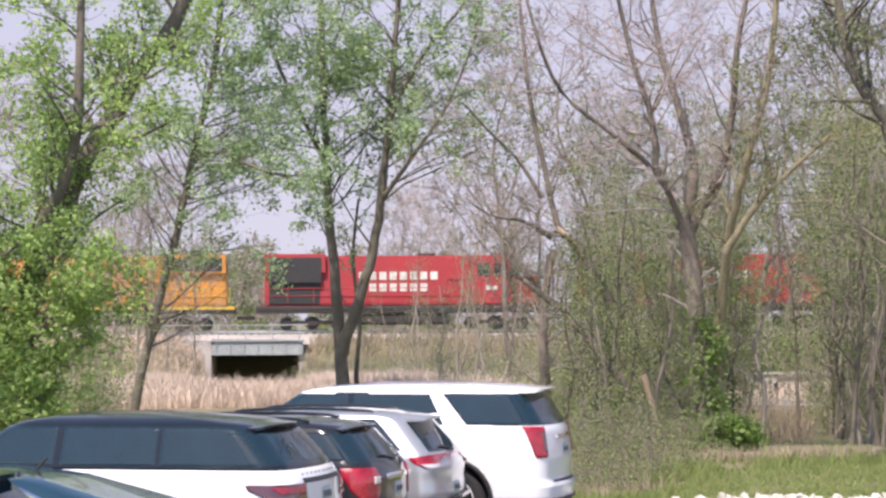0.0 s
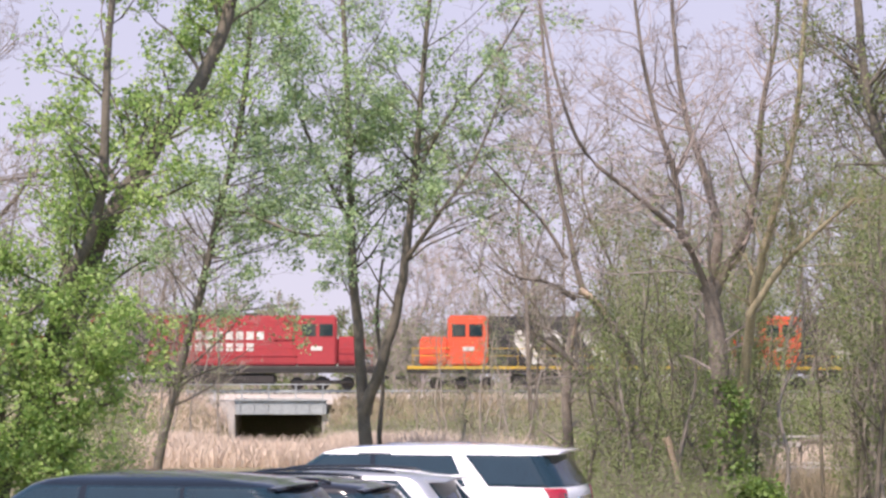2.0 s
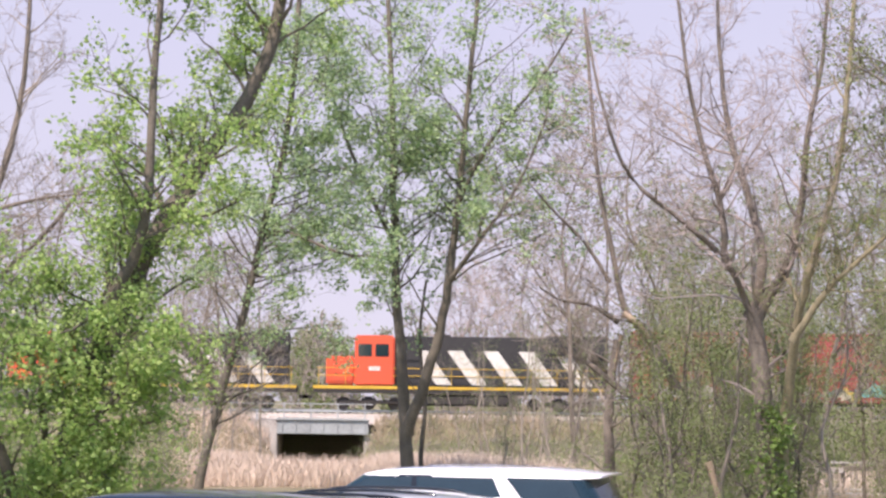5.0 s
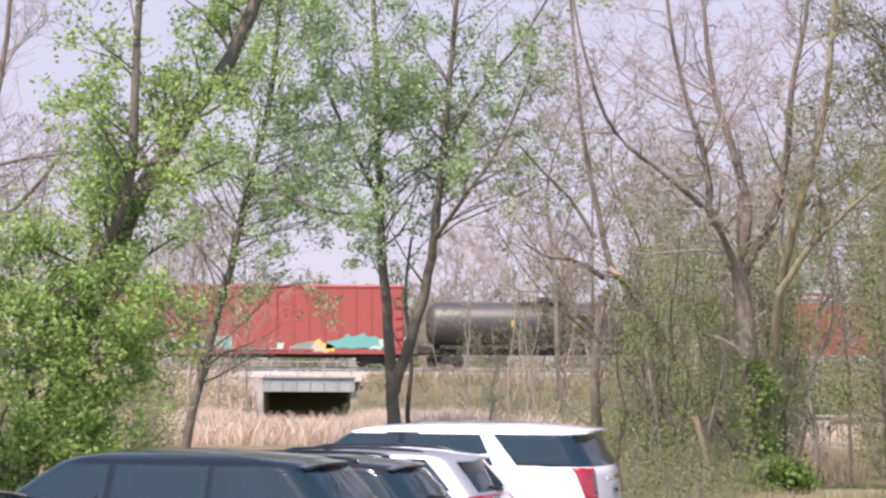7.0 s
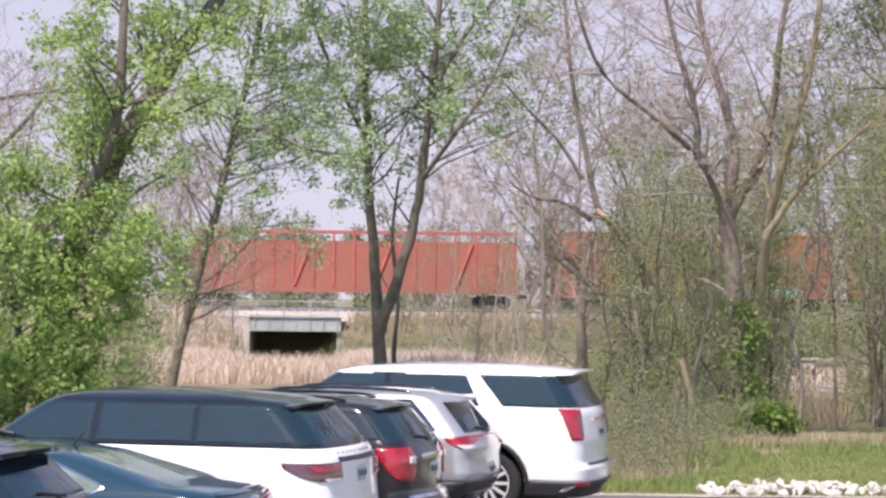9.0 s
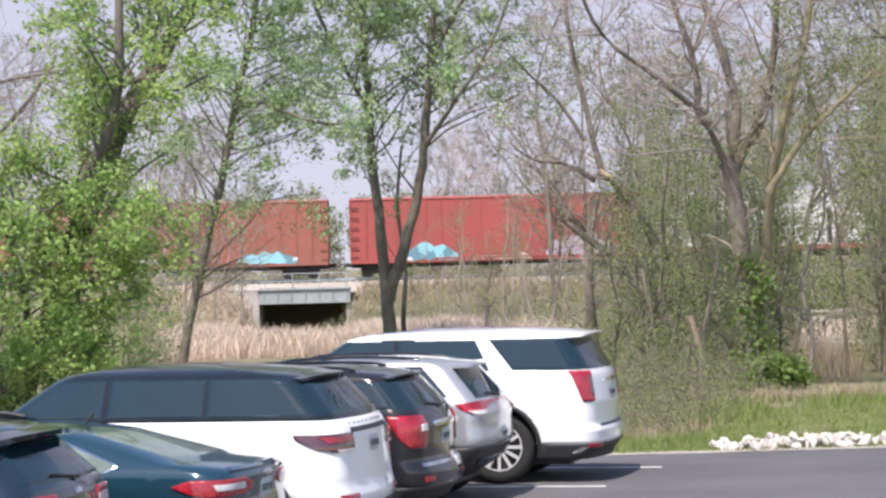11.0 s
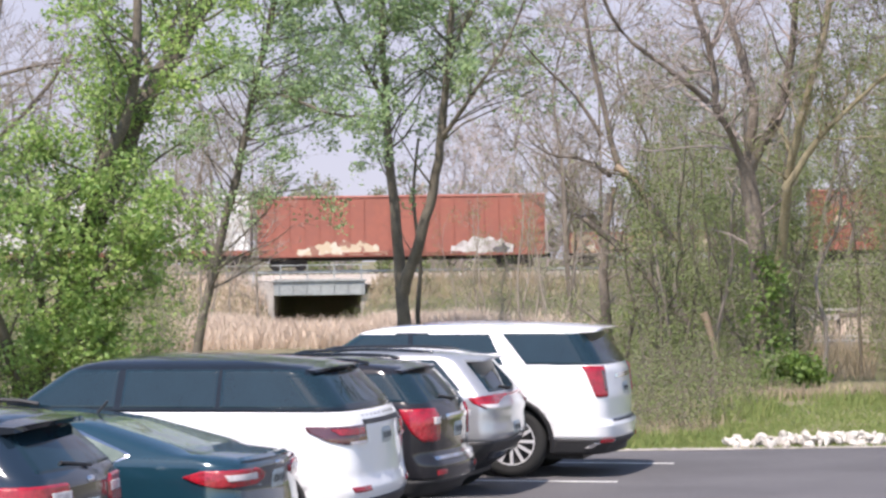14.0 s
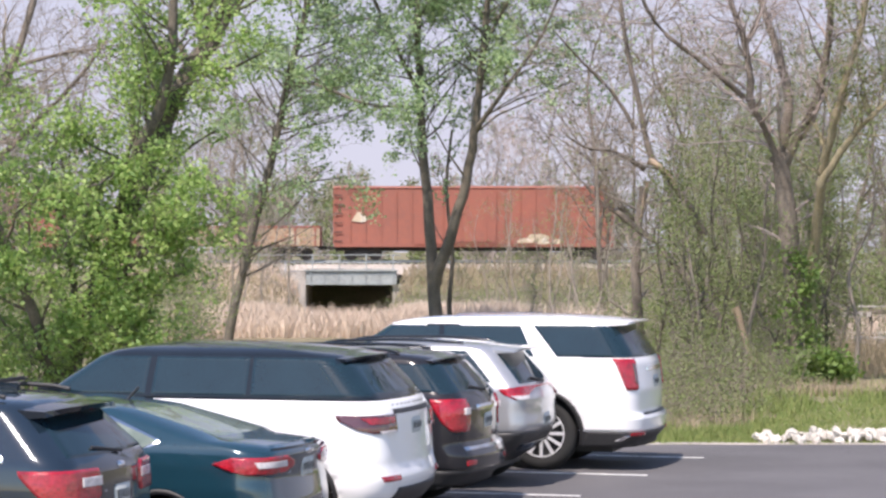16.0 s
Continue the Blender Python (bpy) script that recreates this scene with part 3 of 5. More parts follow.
def silver_suv():
    spec = dict(rear=[(0.28, 0.46), (0.40, 0.26), (0.56, 0.10), (0.72, 0.03), (0.90, 0.05), (1.05, 0.04), (1.20, 0.10), (1.58, 0.42), (1.63, 0.50), (1.67, 0.75), (1.71, 1.2)],
                nose=[(0.30, 4.4), (0.5, 4.52), (0.85, 4.48), (1.0, 4.2), (1.06, 3.5), (1.12, 3.35), (1.62, 2.5), (1.71, 1.9)],
                half=[(0.30, 0.86), (0.5, 0.92), (0.75, 0.935), (1.0, 0.92), (1.15, 0.90), (1.64, 0.71), (1.68, 0.64), (1.71, 0.4)],
                wheels=(0.95, 3.65, 0.36), bands=[("cladding", 0.28, 0.66, PLASTIC), ("body", 0.66, 1.71, SILVER)], corner=0.2)
    root, sh = car_base("compact_suv", 1, 0.44, "silver compact sport utility vehicle with black lower cladding", "car", spec, SILVER)
    panel(root, sh, "quarter_window", [(1.22, 0.46, 1.22), (1.45, 0.68, 1.22), (1.625, 0.86, 1.22)], GLASS, sides=(1, -1))
    panel(root, sh, "door_window", [(1.18, 1.24, 2.15), (1.625, 1.24, 2.12)], GLASS, sides=(1, -1))
    panel(root, sh, "door_window", [(1.16, 2.22, 3.15), (1.62, 2.22, 2.55)], GLASS, sides=(1, -1))
    panel(root, sh, "rear_window", [(1.20, -0.80, 0.80), (1.59, -0.66, 0.66)], GLASS, on_side=False)
    for s in (1, -1):
        panel(root, sh, "tail_light", [(1.03, 0.70, 0.92), (1.10, 0.62, 1.05), (1.16, 0.35, 1.10), (1.20, 0.34, 0.72)], LAMP_RED, sides=(s,), on_side=False, label="red and clear tail light", out=0.012)
        panel(root, sh, "light_lens", [(1.035, 0.72, 0.90), (1.09, 0.66, 0.98)], LAMP_CLEAR, sides=(s,), on_side=False, out=0.028)
    panel(root, sh, "light_strip", [(1.165, -0.36, 0.36), (1.19, -0.36, 0.36)], LAMP_RED, on_side=False, out=0.02)
    plate(root, sh, 0.78)
    panel(root, sh, "lower_bumper", [(0.42, -0.62, 0.62), (0.52, -0.72, 0.72)], CHARCOAL, on_side=False, out=0.03)
    spoiler(root, sh, 1.635, 0.16, 0.85, 0.63, SILVER)
    roof_rail(root, sh, 0.9, 2.6, 0.60, 1.67, BLACK)
    wiper(root, sh, 1.23, -0.05)


def dark_suv():
    spec = dict(rear=[(0.30, 0.14), (0.45, 0.0), (0.62, 0.0), (0.72, 0.08), (1.10, 0.08), (1.22, 0.12), (1.58, 0.42), (1.64, 0.50), (1.68, 0.8), (1.72, 1.2)],
                nose=[(0.30, 4.6), (0.5, 4.75), (0.95, 4.7), (1.06, 4.3), (1.12, 3.6), (1.18, 3.45), (1.62, 2.55), (1.72, 1.9)],
                half=[(0.30, 0.86), (0.5, 0.91), (0.8, 0.925), (1.05, 0.92), (1.22, 0.89), (1.62, 0.72), (1.68, 0.64), (1.72, 0.4)],
                wheels=(0.98, 3.84, 0.36), bands=[("cladding", 0.28, 0.45, PLASTIC), ("body", 0.45, 1.72, CHARCOAL)])
    root, sh = car_base("family_suv", 2, 0.17, "charcoal family sport utility vehicle with dark glass", "car", spec, CHARCOAL)
    panel(root, sh, "quarter_window", [(1.26, 0.40, 1.18), (1.58, 0.62, 1.18)], GLASS, sides=(1, -1))
    panel(root, sh, "door_window", [(1.24, 1.22, 2.2), (1.58, 1.22, 2.16)], GLASS, sides=(1, -1))
    panel(root, sh, "door_window", [(1.22, 2.27, 3.25), (1.58, 2.27, 2.6)], GLASS, sides=(1, -1))
    panel(root, sh, "rear_window", [(1.24, -0.98, 0.98), (1.58, -0.84, 0.84)], GLASS, on_side=False, out=0.008, nu=60)
    for s in (1, -1):
        panel(root, sh, "tail_light", [(0.84, 0.62, 0.88), (0.95, 0.58, 1.02), (1.12, 0.58, 1.12), (1.22, 0.62, 1.10)], LAMP_RED, sides=(s,), on_side=False, label="large red tail light", out=0.014)
        panel(root, sh, "light_lens", [(1.03, 0.64, 0.74), (1.11, 0.64, 0.74)], LAMP_CLEAR, sides=(s,), on_side=False, out=0.04)
    panel(root, sh, "trim_bar", [(1.06, -0.40, 0.40), (1.13, -0.40, 0.40)], CHROME, on_side=False, out=0.025)
    plate(root, sh, 0.95)
    panel(root, sh, "reflector", [(0.50, 0.60, 0.80), (0.56, 0.60, 0.80)], LAMP_RED, sides=(1, -1), on_side=False, out=0.012)
    panel(root, sh, "bumper_lip", [(0.66, -0.8, 0.8), (0.70, -0.8, 0.8)], CHROME, on_side=False, out=0.012)
    spoiler(root, sh, 1.64, 0.38, 0.95, 0.66, CHARCOAL)
    roof_rail(root, sh, 0.9, 2.7, 0.62, 1.68, BLACK)
    wiper(root, sh, 1.27, -0.05)


def luxury_suv():
    spec = dict(rear=[(0.30, 0.16), (0.45, 0.04), (0.60, 0.0), (0.72, 0.04), (0.95, 0.06), (1.22, 0.08), (1.36, 0.16), (1.72, 0.48), (1.77, 0.56), (1.82, 0.9), (1.865, 1.6)],
                nose=[(0.30, 4.7), (0.5, 4.85), (1.0, 4.8), (1.14, 4.6), (1.22, 4.00), (1.30, 3.86), (1.74, 3.22), (1.81, 3.06), (1.865, 2.6)],
                half=[(0.30, 0.92), (0.5, 0.98), (0.8, 1.0), (1.1, 0.99), (1.34, 0.95), (1.74, 0.80), (1.81, 0.71), (1.865, 0.4)],
                wheels=(1.05, 3.97, 0.40), bands=[("body", 0.30, 1.345, WHITE), ("roof", 1.345, 1.865, BLACK)])
    root, sh = car_base("luxury_suv", 3, -0.04, "white luxury sport utility vehicle with a black roof", "car", spec, WHITE)
    panel(root, sh, "quarter_window", [(1.365, 0.37, 1.48), (1.765, 0.67, 1.48)], GLASS, sides=(1, -1))
    panel(root, sh, "door_window", [(1.365, 1.47, 2.50), (1.765, 1.47, 2.48)], GLASS, sides=(1, -1))
    panel(root, sh, "door_window", [(1.365, 2.51, 3.66), (1.55, 2.51, 3.40), (1.765, 2.51, 3.06)], GLASS, sides=(1, -1))
    panel(root, sh, "rear_window", [(1.37, -1.16, 1.16), (1.71, -1.02, 1.02)], GLASS, on_side=False, out=0.008, nu=70)
    for s in (1, -1):
        panel(root, sh, "tail_light", [(1.03, 0.56, 0.90), (1.07, 0.55, 1.10), (1.16, 0.55, 1.30), (1.22, 0.55, 1.32)], LAMP_SMOKED, sides=(s,), on_side=False, label="slim smoked tail light", out=0.018)
        panel(root, sh, "light_strip", [(1.12, 0.60, 0.98), (1.19, 0.60, 1.08)], LAMP_RED, sides=(s,), on_side=False, out=0.026)
        panel(root, sh, "light_lens", [(1.035, 0.58, 0.88), (1.065, 0.58, 0.90)], LAMP_CLEAR, sides=(s,), on_side=False, out=0.026)
    panel(root, sh, "trim_bar", [(1.21, -0.60, 0.60), (1.26, -0.60, 0.60)], PLASTIC, on_side=False, out=0.016)
    plate(root, sh, 1.08)
    for i in range(10):
        c = -0.52 + i * 0.11 + (0.05 if i > 4 else 0)
        panel(root, sh, "letter_bar", [(1.275, c - 0.032, c + 0.032), (1.315, c - 0.032, c + 0.032)], PLASTIC, on_side=False, out=0.014, nu=2, nv=2)
    panel(root, sh, "reflector", [(0.58, 0.60, 0.90), (0.64, 0.60, 0.94)], LAMP_RED, sides=(1, -1), on_side=False, out=0.012)
    panel(root, sh, "lower_bumper", [(0.31, -0.78, 0.78), (0.52, -0.62, 0.62)], PLASTIC, on_side=False, out=0.02)
    spoiler(root, sh, 1.775, 0.42, 1.05, 0.72, BLACK, 0.06)
    mirror(root, 3.45, 1.1, 1.32, BLACK)
    for x in (1.75, 2.75):
        part("door_handle", boxed(x, x + 0.22, 0.985, 1.03, 1.12, 1.15, bevel=0.01), WHITE, root)


def teal_sedan():
    spec = dict(rear=[(0.28, 0.14), (0.45, 0.0), (0.62, 0.0), (0.85, 0.04), (1.06, 0.02), (1.12, 0.14), (1.16, 0.48), (1.42, 1.42), (1.475, 1.95)],
                nose=[(0.28, 4.7), (0.45, 4.85), (0.75, 4.8), (0.92, 4.3), (0.98, 3.75), (1.04, 3.6), (1.40, 2.75), (1.475, 2.3)],
                half=[(0.28, 0.86), (0.5, 0.91), (0.75, 0.925), (0.95, 0.91), (1.08, 0.88), (1.14, 0.84), (1.40, 0.62), (1.475, 0.40)],
                wheels=(1.05, 3.9, 0.335), bands=[("body", 0.26, 1.475, TEAL)], corner=0.30)
    root, sh = car_base("sedan", 4, -0.05, "dark teal four-door sedan with chrome window trim", "car", spec, TEAL)
    panel(root, sh, "rear_window", [(1.175, -0.62, 0.62), (1.41, -0.52, 0.52)], GLASS_SHEEN, on_side=False, out=0.012)
    panel(root, sh, "window_trim", [(1.04, 1.22, 3.55), (1.15, 0.98, 3.45), (1.38, 1.66, 2.80)], CHROME, sides=(1, -1), out=0.006)
    panel(root, sh, "quarter_window", [(1.065, 1.26, 1.62), (1.15, 1.08, 1.64), (1.33, 1.62, 1.70)], GLASS_SHEEN, sides=(1, -1), out=0.013)
    panel(root, sh, "door_window", [(1.065, 1.68, 2.62), (1.35, 1.76, 2.60)], GLASS, sides=(1, -1), out=0.013)
    panel(root, sh, "door_window", [(1.065, 2.69, 3.45), (1.35, 2.69, 2.85)], GLASS, sides=(1, -1), out=0.013)
    for s in (1, -1):
        panel(root, sh, "tail_light", [(0.87, 0.55, 0.95), (0.92, 0.32, 1.16), (0.97, 0.31, 1.30), (1.03, 0.50, 1.08)], LAMP_RED, sides=(s,), on_side=False, label="swept red tail light", out=0.02)
        panel(root, sh, "light_lens", [(0.925, 0.48, 0.88), (0.985, 0.50, 0.92)], LAMP_CLEAR, sides=(s,), on_side=False, out=0.028)
    plate(root, sh, 0.90)
    panel(root, sh, "emblem", [(1.0, -0.09, 0.09), (1.03, -0.11, 0.11), (1.06, -0.09, 0.09)], CHROME, on_side=False, out=0.02, nu=6, nv=4)
    panel(root, sh, "letter_bar", [(0.86, 0.33, 0.48), (0.88, 0.33, 0.48)], CHROME, on_side=False, out=0.015, nu=2, nv=2)
    panel(root, sh, "boot_lip", [(1.085, -0.7, 0.7), (1.115, -0.62, 0.62)], TEAL, on_side=False, out=0.03)
    mirror(root, 3.35, 1.02, 1.05, TEAL)
    part("aerial", rod(bmesh.new(), (1.75, 0.0, 1.42), (1.62, 0.0, 1.56), 0.012, 6), PLASTIC, root)


def navy_wagon():
    spec = dict(rear=[(0.30, 0.14), (0.45, 0.0), (0.65, 0.0), (0.75, 0.08), (1.12, 0.10), (1.20, 0.14), (1.56, 0.50), (1.62, 0.56), (1.66, 0.9), (1.69, 1.3)],
                nose=[(0.30, 4.7), (0.5, 4.82), (0.9, 4.75), (1.02, 4.3), (1.08, 3.7), (1.14, 3.5), (1.58, 2.7), (1.69, 2.1)],
                half=[(0.30, 0.86), (0.5, 0.91), (0.8, 0.92), (1.02, 0.91), (1.18, 0.89), (1.58, 0.72), (1.64, 0.64), (1.69, 0.4)],
                wheels=(1.05, 3.8, 0.35), bands=[("cladding", 0.28, 0.55, PLASTIC), ("body", 0.55, 1.69, NAVY)])
    root, sh = car_base("wagon", 5, 0.24, "dark navy estate wagon with roof rails", "car", spec, NAVY)
    panel(root, sh, "window_trim", [(1.16, 0.66, 3.3), (1.20, 0.60, 3.3), (1.54, 0.98, 2.75)], CHROME, sides=(1, -1), out=0.006)
    panel(root, sh, "quarter_window", [(1.18, 0.78, 1.45), (1.22, 0.72, 1.45), (1.52, 1.05, 1.45)], GLASS, sides=(1, -1), out=0.013)
    panel(root, sh, "door_window", [(1.18, 1.55, 2.4), (1.52, 1.55, 2.38)], GLASS, sides=(1, -1), out=0.013)
    panel(root, sh, "door_window", [(1.18, 2.48, 3.25), (1.52, 2.48, 2.75)], GLASS, sides=(1, -1), out=0.013)
    panel(root, sh, "rear_window", [(1.20, -0.76, 0.76), (1.55, -0.60, 0.60)], GLASS, on_side=False, out=0.01)
    for s in (1, -1):
        panel(root, sh, "tail_light", [(0.88, 0.40, 0.90), (0.94, 0.36, 1.05), (1.08, 0.36, 1.18), (1.14, 0.40, 1.20)], LAMP_RED, sides=(s,), on_side=False, label="red tail light with clear insert", out=0.02)
        panel(root, sh, "light_lens", [(0.99, 0.38, 0.66), (1.07, 0.38, 0.66)], LAMP_CLEAR, sides=(s,), on_side=False, out=0.03)
    plate(root, sh, 0.90)
    panel(root, sh, "emblem", [(1.09, -0.06, 0.06), (1.13, -0.07, 0.07), (1.16, -0.06, 0.06)], CHROME, on_side=False, out=0.02, nu=6, nv=4)
    panel(root, sh, "letter_bar", [(0.93, 0.25, 0.34), (0.955, 0.25, 0.34)], CHROME, on_side=False, out=0.015, nu=2, nv=2)
    spoiler(root, sh, 1.60, 0.30, 0.90, 0.66, BLACK, 0.09)
    roof_rail(root, sh, 0.8, 2.7, 0.60, 1.66, PLASTIC)
    for x in (1.2, 2.4):
        part("cross_bar", boxed(x - 0.03, x + 0.03, -0.6, 0.6, 1.73, 1.76, bevel=0.01), PLASTIC, root)
    wiper(root, sh, 1.225, -0.08)
    part("aerial", boxed(0.95, 1.15, -0.025, 0.025, 1.66, 1.74, bevel=0.02), NAVY, root)


for build in (big_white_suv, silver_suv, dark_suv, luxury_suv, teal_sedan, navy_wagon):
    build()


# ---- trees and brush ----
def tree_left():
    w = Wood(11)
    a, ra = w.trunk([(-6.82, 42.00, -0.34), (-6.19, 42.00, 1.19), (-5.53, 42.00, 2.90), (-4.99, 42.30, 4.35), (-4.39, 42.50, 5.71), (-3.74, 42.80, 6.85), (-3.07, 43.00, 7.89), (-2.58, 43.00, 9.06), (-2.38, 43.00, 10.43)], 0.24, 0.10)
    b, rb = w.trunk([(-5.53, 42.00, 2.90), (-5.18, 41.50, 4.22), (-4.63, 41.20, 5.34), (-4.46, 41.00, 6.54), (-4.42, 41.00, 8.03), (-4.28, 41.00, 9.98)], 0.13, 0.05)
    c, rc = w.trunk([(-6.37, 41.00, 0.39), (-6.58, 40.00, 1.72), (-6.95, 39.50, 2.90), (-7.39, 39.00, 4.05), (-7.66, 39.00, 5.38)], 0.12, 0.04)
    d, rd = w.trunk([(-6.05, 42.00, 1.28), (-5.35, 41.00, 2.25), (-4.73, 40.50, 2.99), (-4.24, 40.20, 3.63)], 0.07, 0.02, 7)
    e, re = w.trunk([(-6.24, 42.00, 0.90), (-5.81, 41.00, 1.32), (-5.38, 40.50, 1.52), (-5.02, 40.20, 1.62)], 0.06, 0.02, 7)
    f, rf = w.trunk([(-6.15, 42.00, 1.19), (-6.20, 41.40, 2.62), (-6.42, 41.00, 3.83), (-6.35, 40.80, 4.6)], 0.07, 0.02, 7)
    w.sprout(f, rf, 20, 1.4, 3, 0.15, 1.0, 0.05, 5, 0.4)
    w.sprout(a, ra, 40, 2.1, 3, 0.12, 1.0, 0.08, 5, 0.36)
    w.sprout(b, rb, 26, 1.9, 3, 0.05, 1.0, 0.08, 5, 0.36)
    w.sprout(c, rc, 26, 1.6, 3, 0.05, 1.0, 0.08, 5, 0.36)
    w.sprout(d, rd, 16, 1.3, 3, 0.1, 1.0, 0.02, 5, 0.4)
    w.sprout(e, re, 16, 1.2, 3, 0.1, 1.0, 0.02, 5, 0.4)
    thin = [t for t in w.tips if t[0].x > -5.5 or t[0].z < 3.8 or w.rng.random() < 0.6]
    low = [t for t in thin if t[0].z < 6.4]
    high = [t for t in thin if t[0].z >= 6.4]
    leaf = leaf_mesh("crown", low, w.rng, 11, 0.075, 0.11, LEAF, 0.5)
    root = tree("leafy_tree", w, BARK, "leaning tree with fresh green spring leaves", leaf=leaf)
    put("upper_crown", leaf_mesh("upper_crown", high, w.rng, 11, 0.08, 0.10, LEAF, 0.38), root)


def tree_slim():
    w = Wood(12)
    a, ra = w.trunk([(-6.14, 70.00, -0.13), (-5.92, 70.00, 0.91), (-5.47, 70.00, 2.97), (-4.87, 70.00, 5.20), (-4.36, 70.00, 7.59), (-3.80, 70.00, 9.82), (-3.56, 70.00, 12.04), (-3.40, 70.00, 15.22)], 0.15, 0.07)
    b, rb = w.trunk([(-4.44, 70.00, 7.43), (-3.51, 69.00, 7.36), (-2.07, 68.00, 6.76), (-0.68, 68.00, 6.68)], 0.07, 0.03, 6)
    w.sprout(a, ra, 34, 3.8, 3, 0.25, 1.0, 0.02, 5, 0.28)
    w.sprout(b, rb, 14, 1.8, 3, 0.1, 0.9, 0.05, 4, 0.4)
    w.sprout(a, ra, 24, 3.2, 3, 0.5, 1.0, 0.05, 5, 0.3)
    leaf = leaf_mesh("crown", [t for t in w.tips if t[0].z > 3.6], w.rng, 15, 0.10, 0.15, LEAF_YOUNG, 0.3)
    half = len(a) // 2
    w.sprout(a[5:half + 3], ra[5:half + 3], 24, 3.6, 3, 0.0, 1.1, 0.02, 6, 0.28, 0.006)
    tree("slim_tree", w, BARK, "slim dark-trunked tree with thin young leaves", leaf=leaf)


def tree_twin():
    w = Wood(13)
    a, ra = w.trunk([(-0.24, 75.00, 0.00), (-0.24, 75.00, 1.11), (-0.34, 75.00, 2.31), (-0.49, 75.00, 4.35), (-0.66, 75.00, 6.91), (-0.75, 75.00, 8.95), (-0.84, 75.00, 12.02), (-1.09, 75.00, 16.28)], 0.24, 0.06)
    b, rb = w.trunk([(-0.31, 75.00, 1.79), (0.19, 74.60, 3.07), (0.69, 74.30, 4.84), (0.99, 74.00, 6.68), (1.19, 74.00, 8.70), (1.45, 74.00, 11.90), (1.78, 74.00, 16.10)], 0.20, 0.06)
    c, rc = w.trunk([(0.19, 76.00, 0.05), (0.22, 76.00, 1.44), (0.28, 76.00, 2.82), (0.10, 76.00, 4.72), (0.28, 76.00, 6.44)], 0.09, 0.04, 6)
    d, rd = w.trunk([(0.98, 74.00, 6.35), (1.92, 73.00, 7.63), (2.90, 72.50, 9.08), (3.70, 72.00, 11.00)], 0.08, 0.03, 6)
    e, re = w.trunk([(-0.61, 75.00, 7.25), (-1.58, 74.00, 9.21), (-2.41, 73.50, 11.17), (-2.89, 73.00, 13.43)], 0.08, 0.03, 6)
    w.sprout(a, ra, 26, 4.4, 3, 0.32, 0.85, 0.05, 5, 0.28)
    w.sprout(b, rb, 26, 4.4, 3, 0.3, 0.85, 0.05, 5, 0.28)
    w.sprout(c, rc, 8, 2.0, 2, 0.4, 0.8, 0.1, 4, 0.4)
    w.sprout(d, rd, 14, 2.2, 3, 0.1, 0.8, 0.1, 5, 0.4)
    w.sprout(e, re, 14, 2.2, 3, 0.1, 0.8, 0.1, 5, 0.4)
    w.sprout(a, ra, 16, 3.6, 3, 0.6, 1.0, 0.05, 5, 0.3)
    w.sprout(b, rb, 16, 3.6, 3, 0.6, 1.0, 0.05, 5, 0.3)
    w.sprout(d, rd, 10, 2.6, 3, 0.4, 1.0, 0.05, 5, 0.4)
    g, rg = w.trunk([(1.19, 74.0, 8.70), (2.2, 73.6, 10.6), (3.5, 73.2, 12.2), (4.5, 73.0, 13.8)], 0.07, 0.03, 6)
    w.sprout(g, rg, 16, 2.6, 3, 0.2, 1.0, 0.05, 5, 0.4)
    leaf = leaf_mesh("crown", [t for t in w.tips if t[0].z > 4.4 and (t[0].x < 2.2 or t[0].z < 8 or w.rng.random() < 0.5)], w.rng, 14, 0.11, 0.15, LEAF_YOUNG, 0.23)
    tree("twin_tree", w, BARK, "twin-trunked tree with light green young leaves", leaf=leaf)


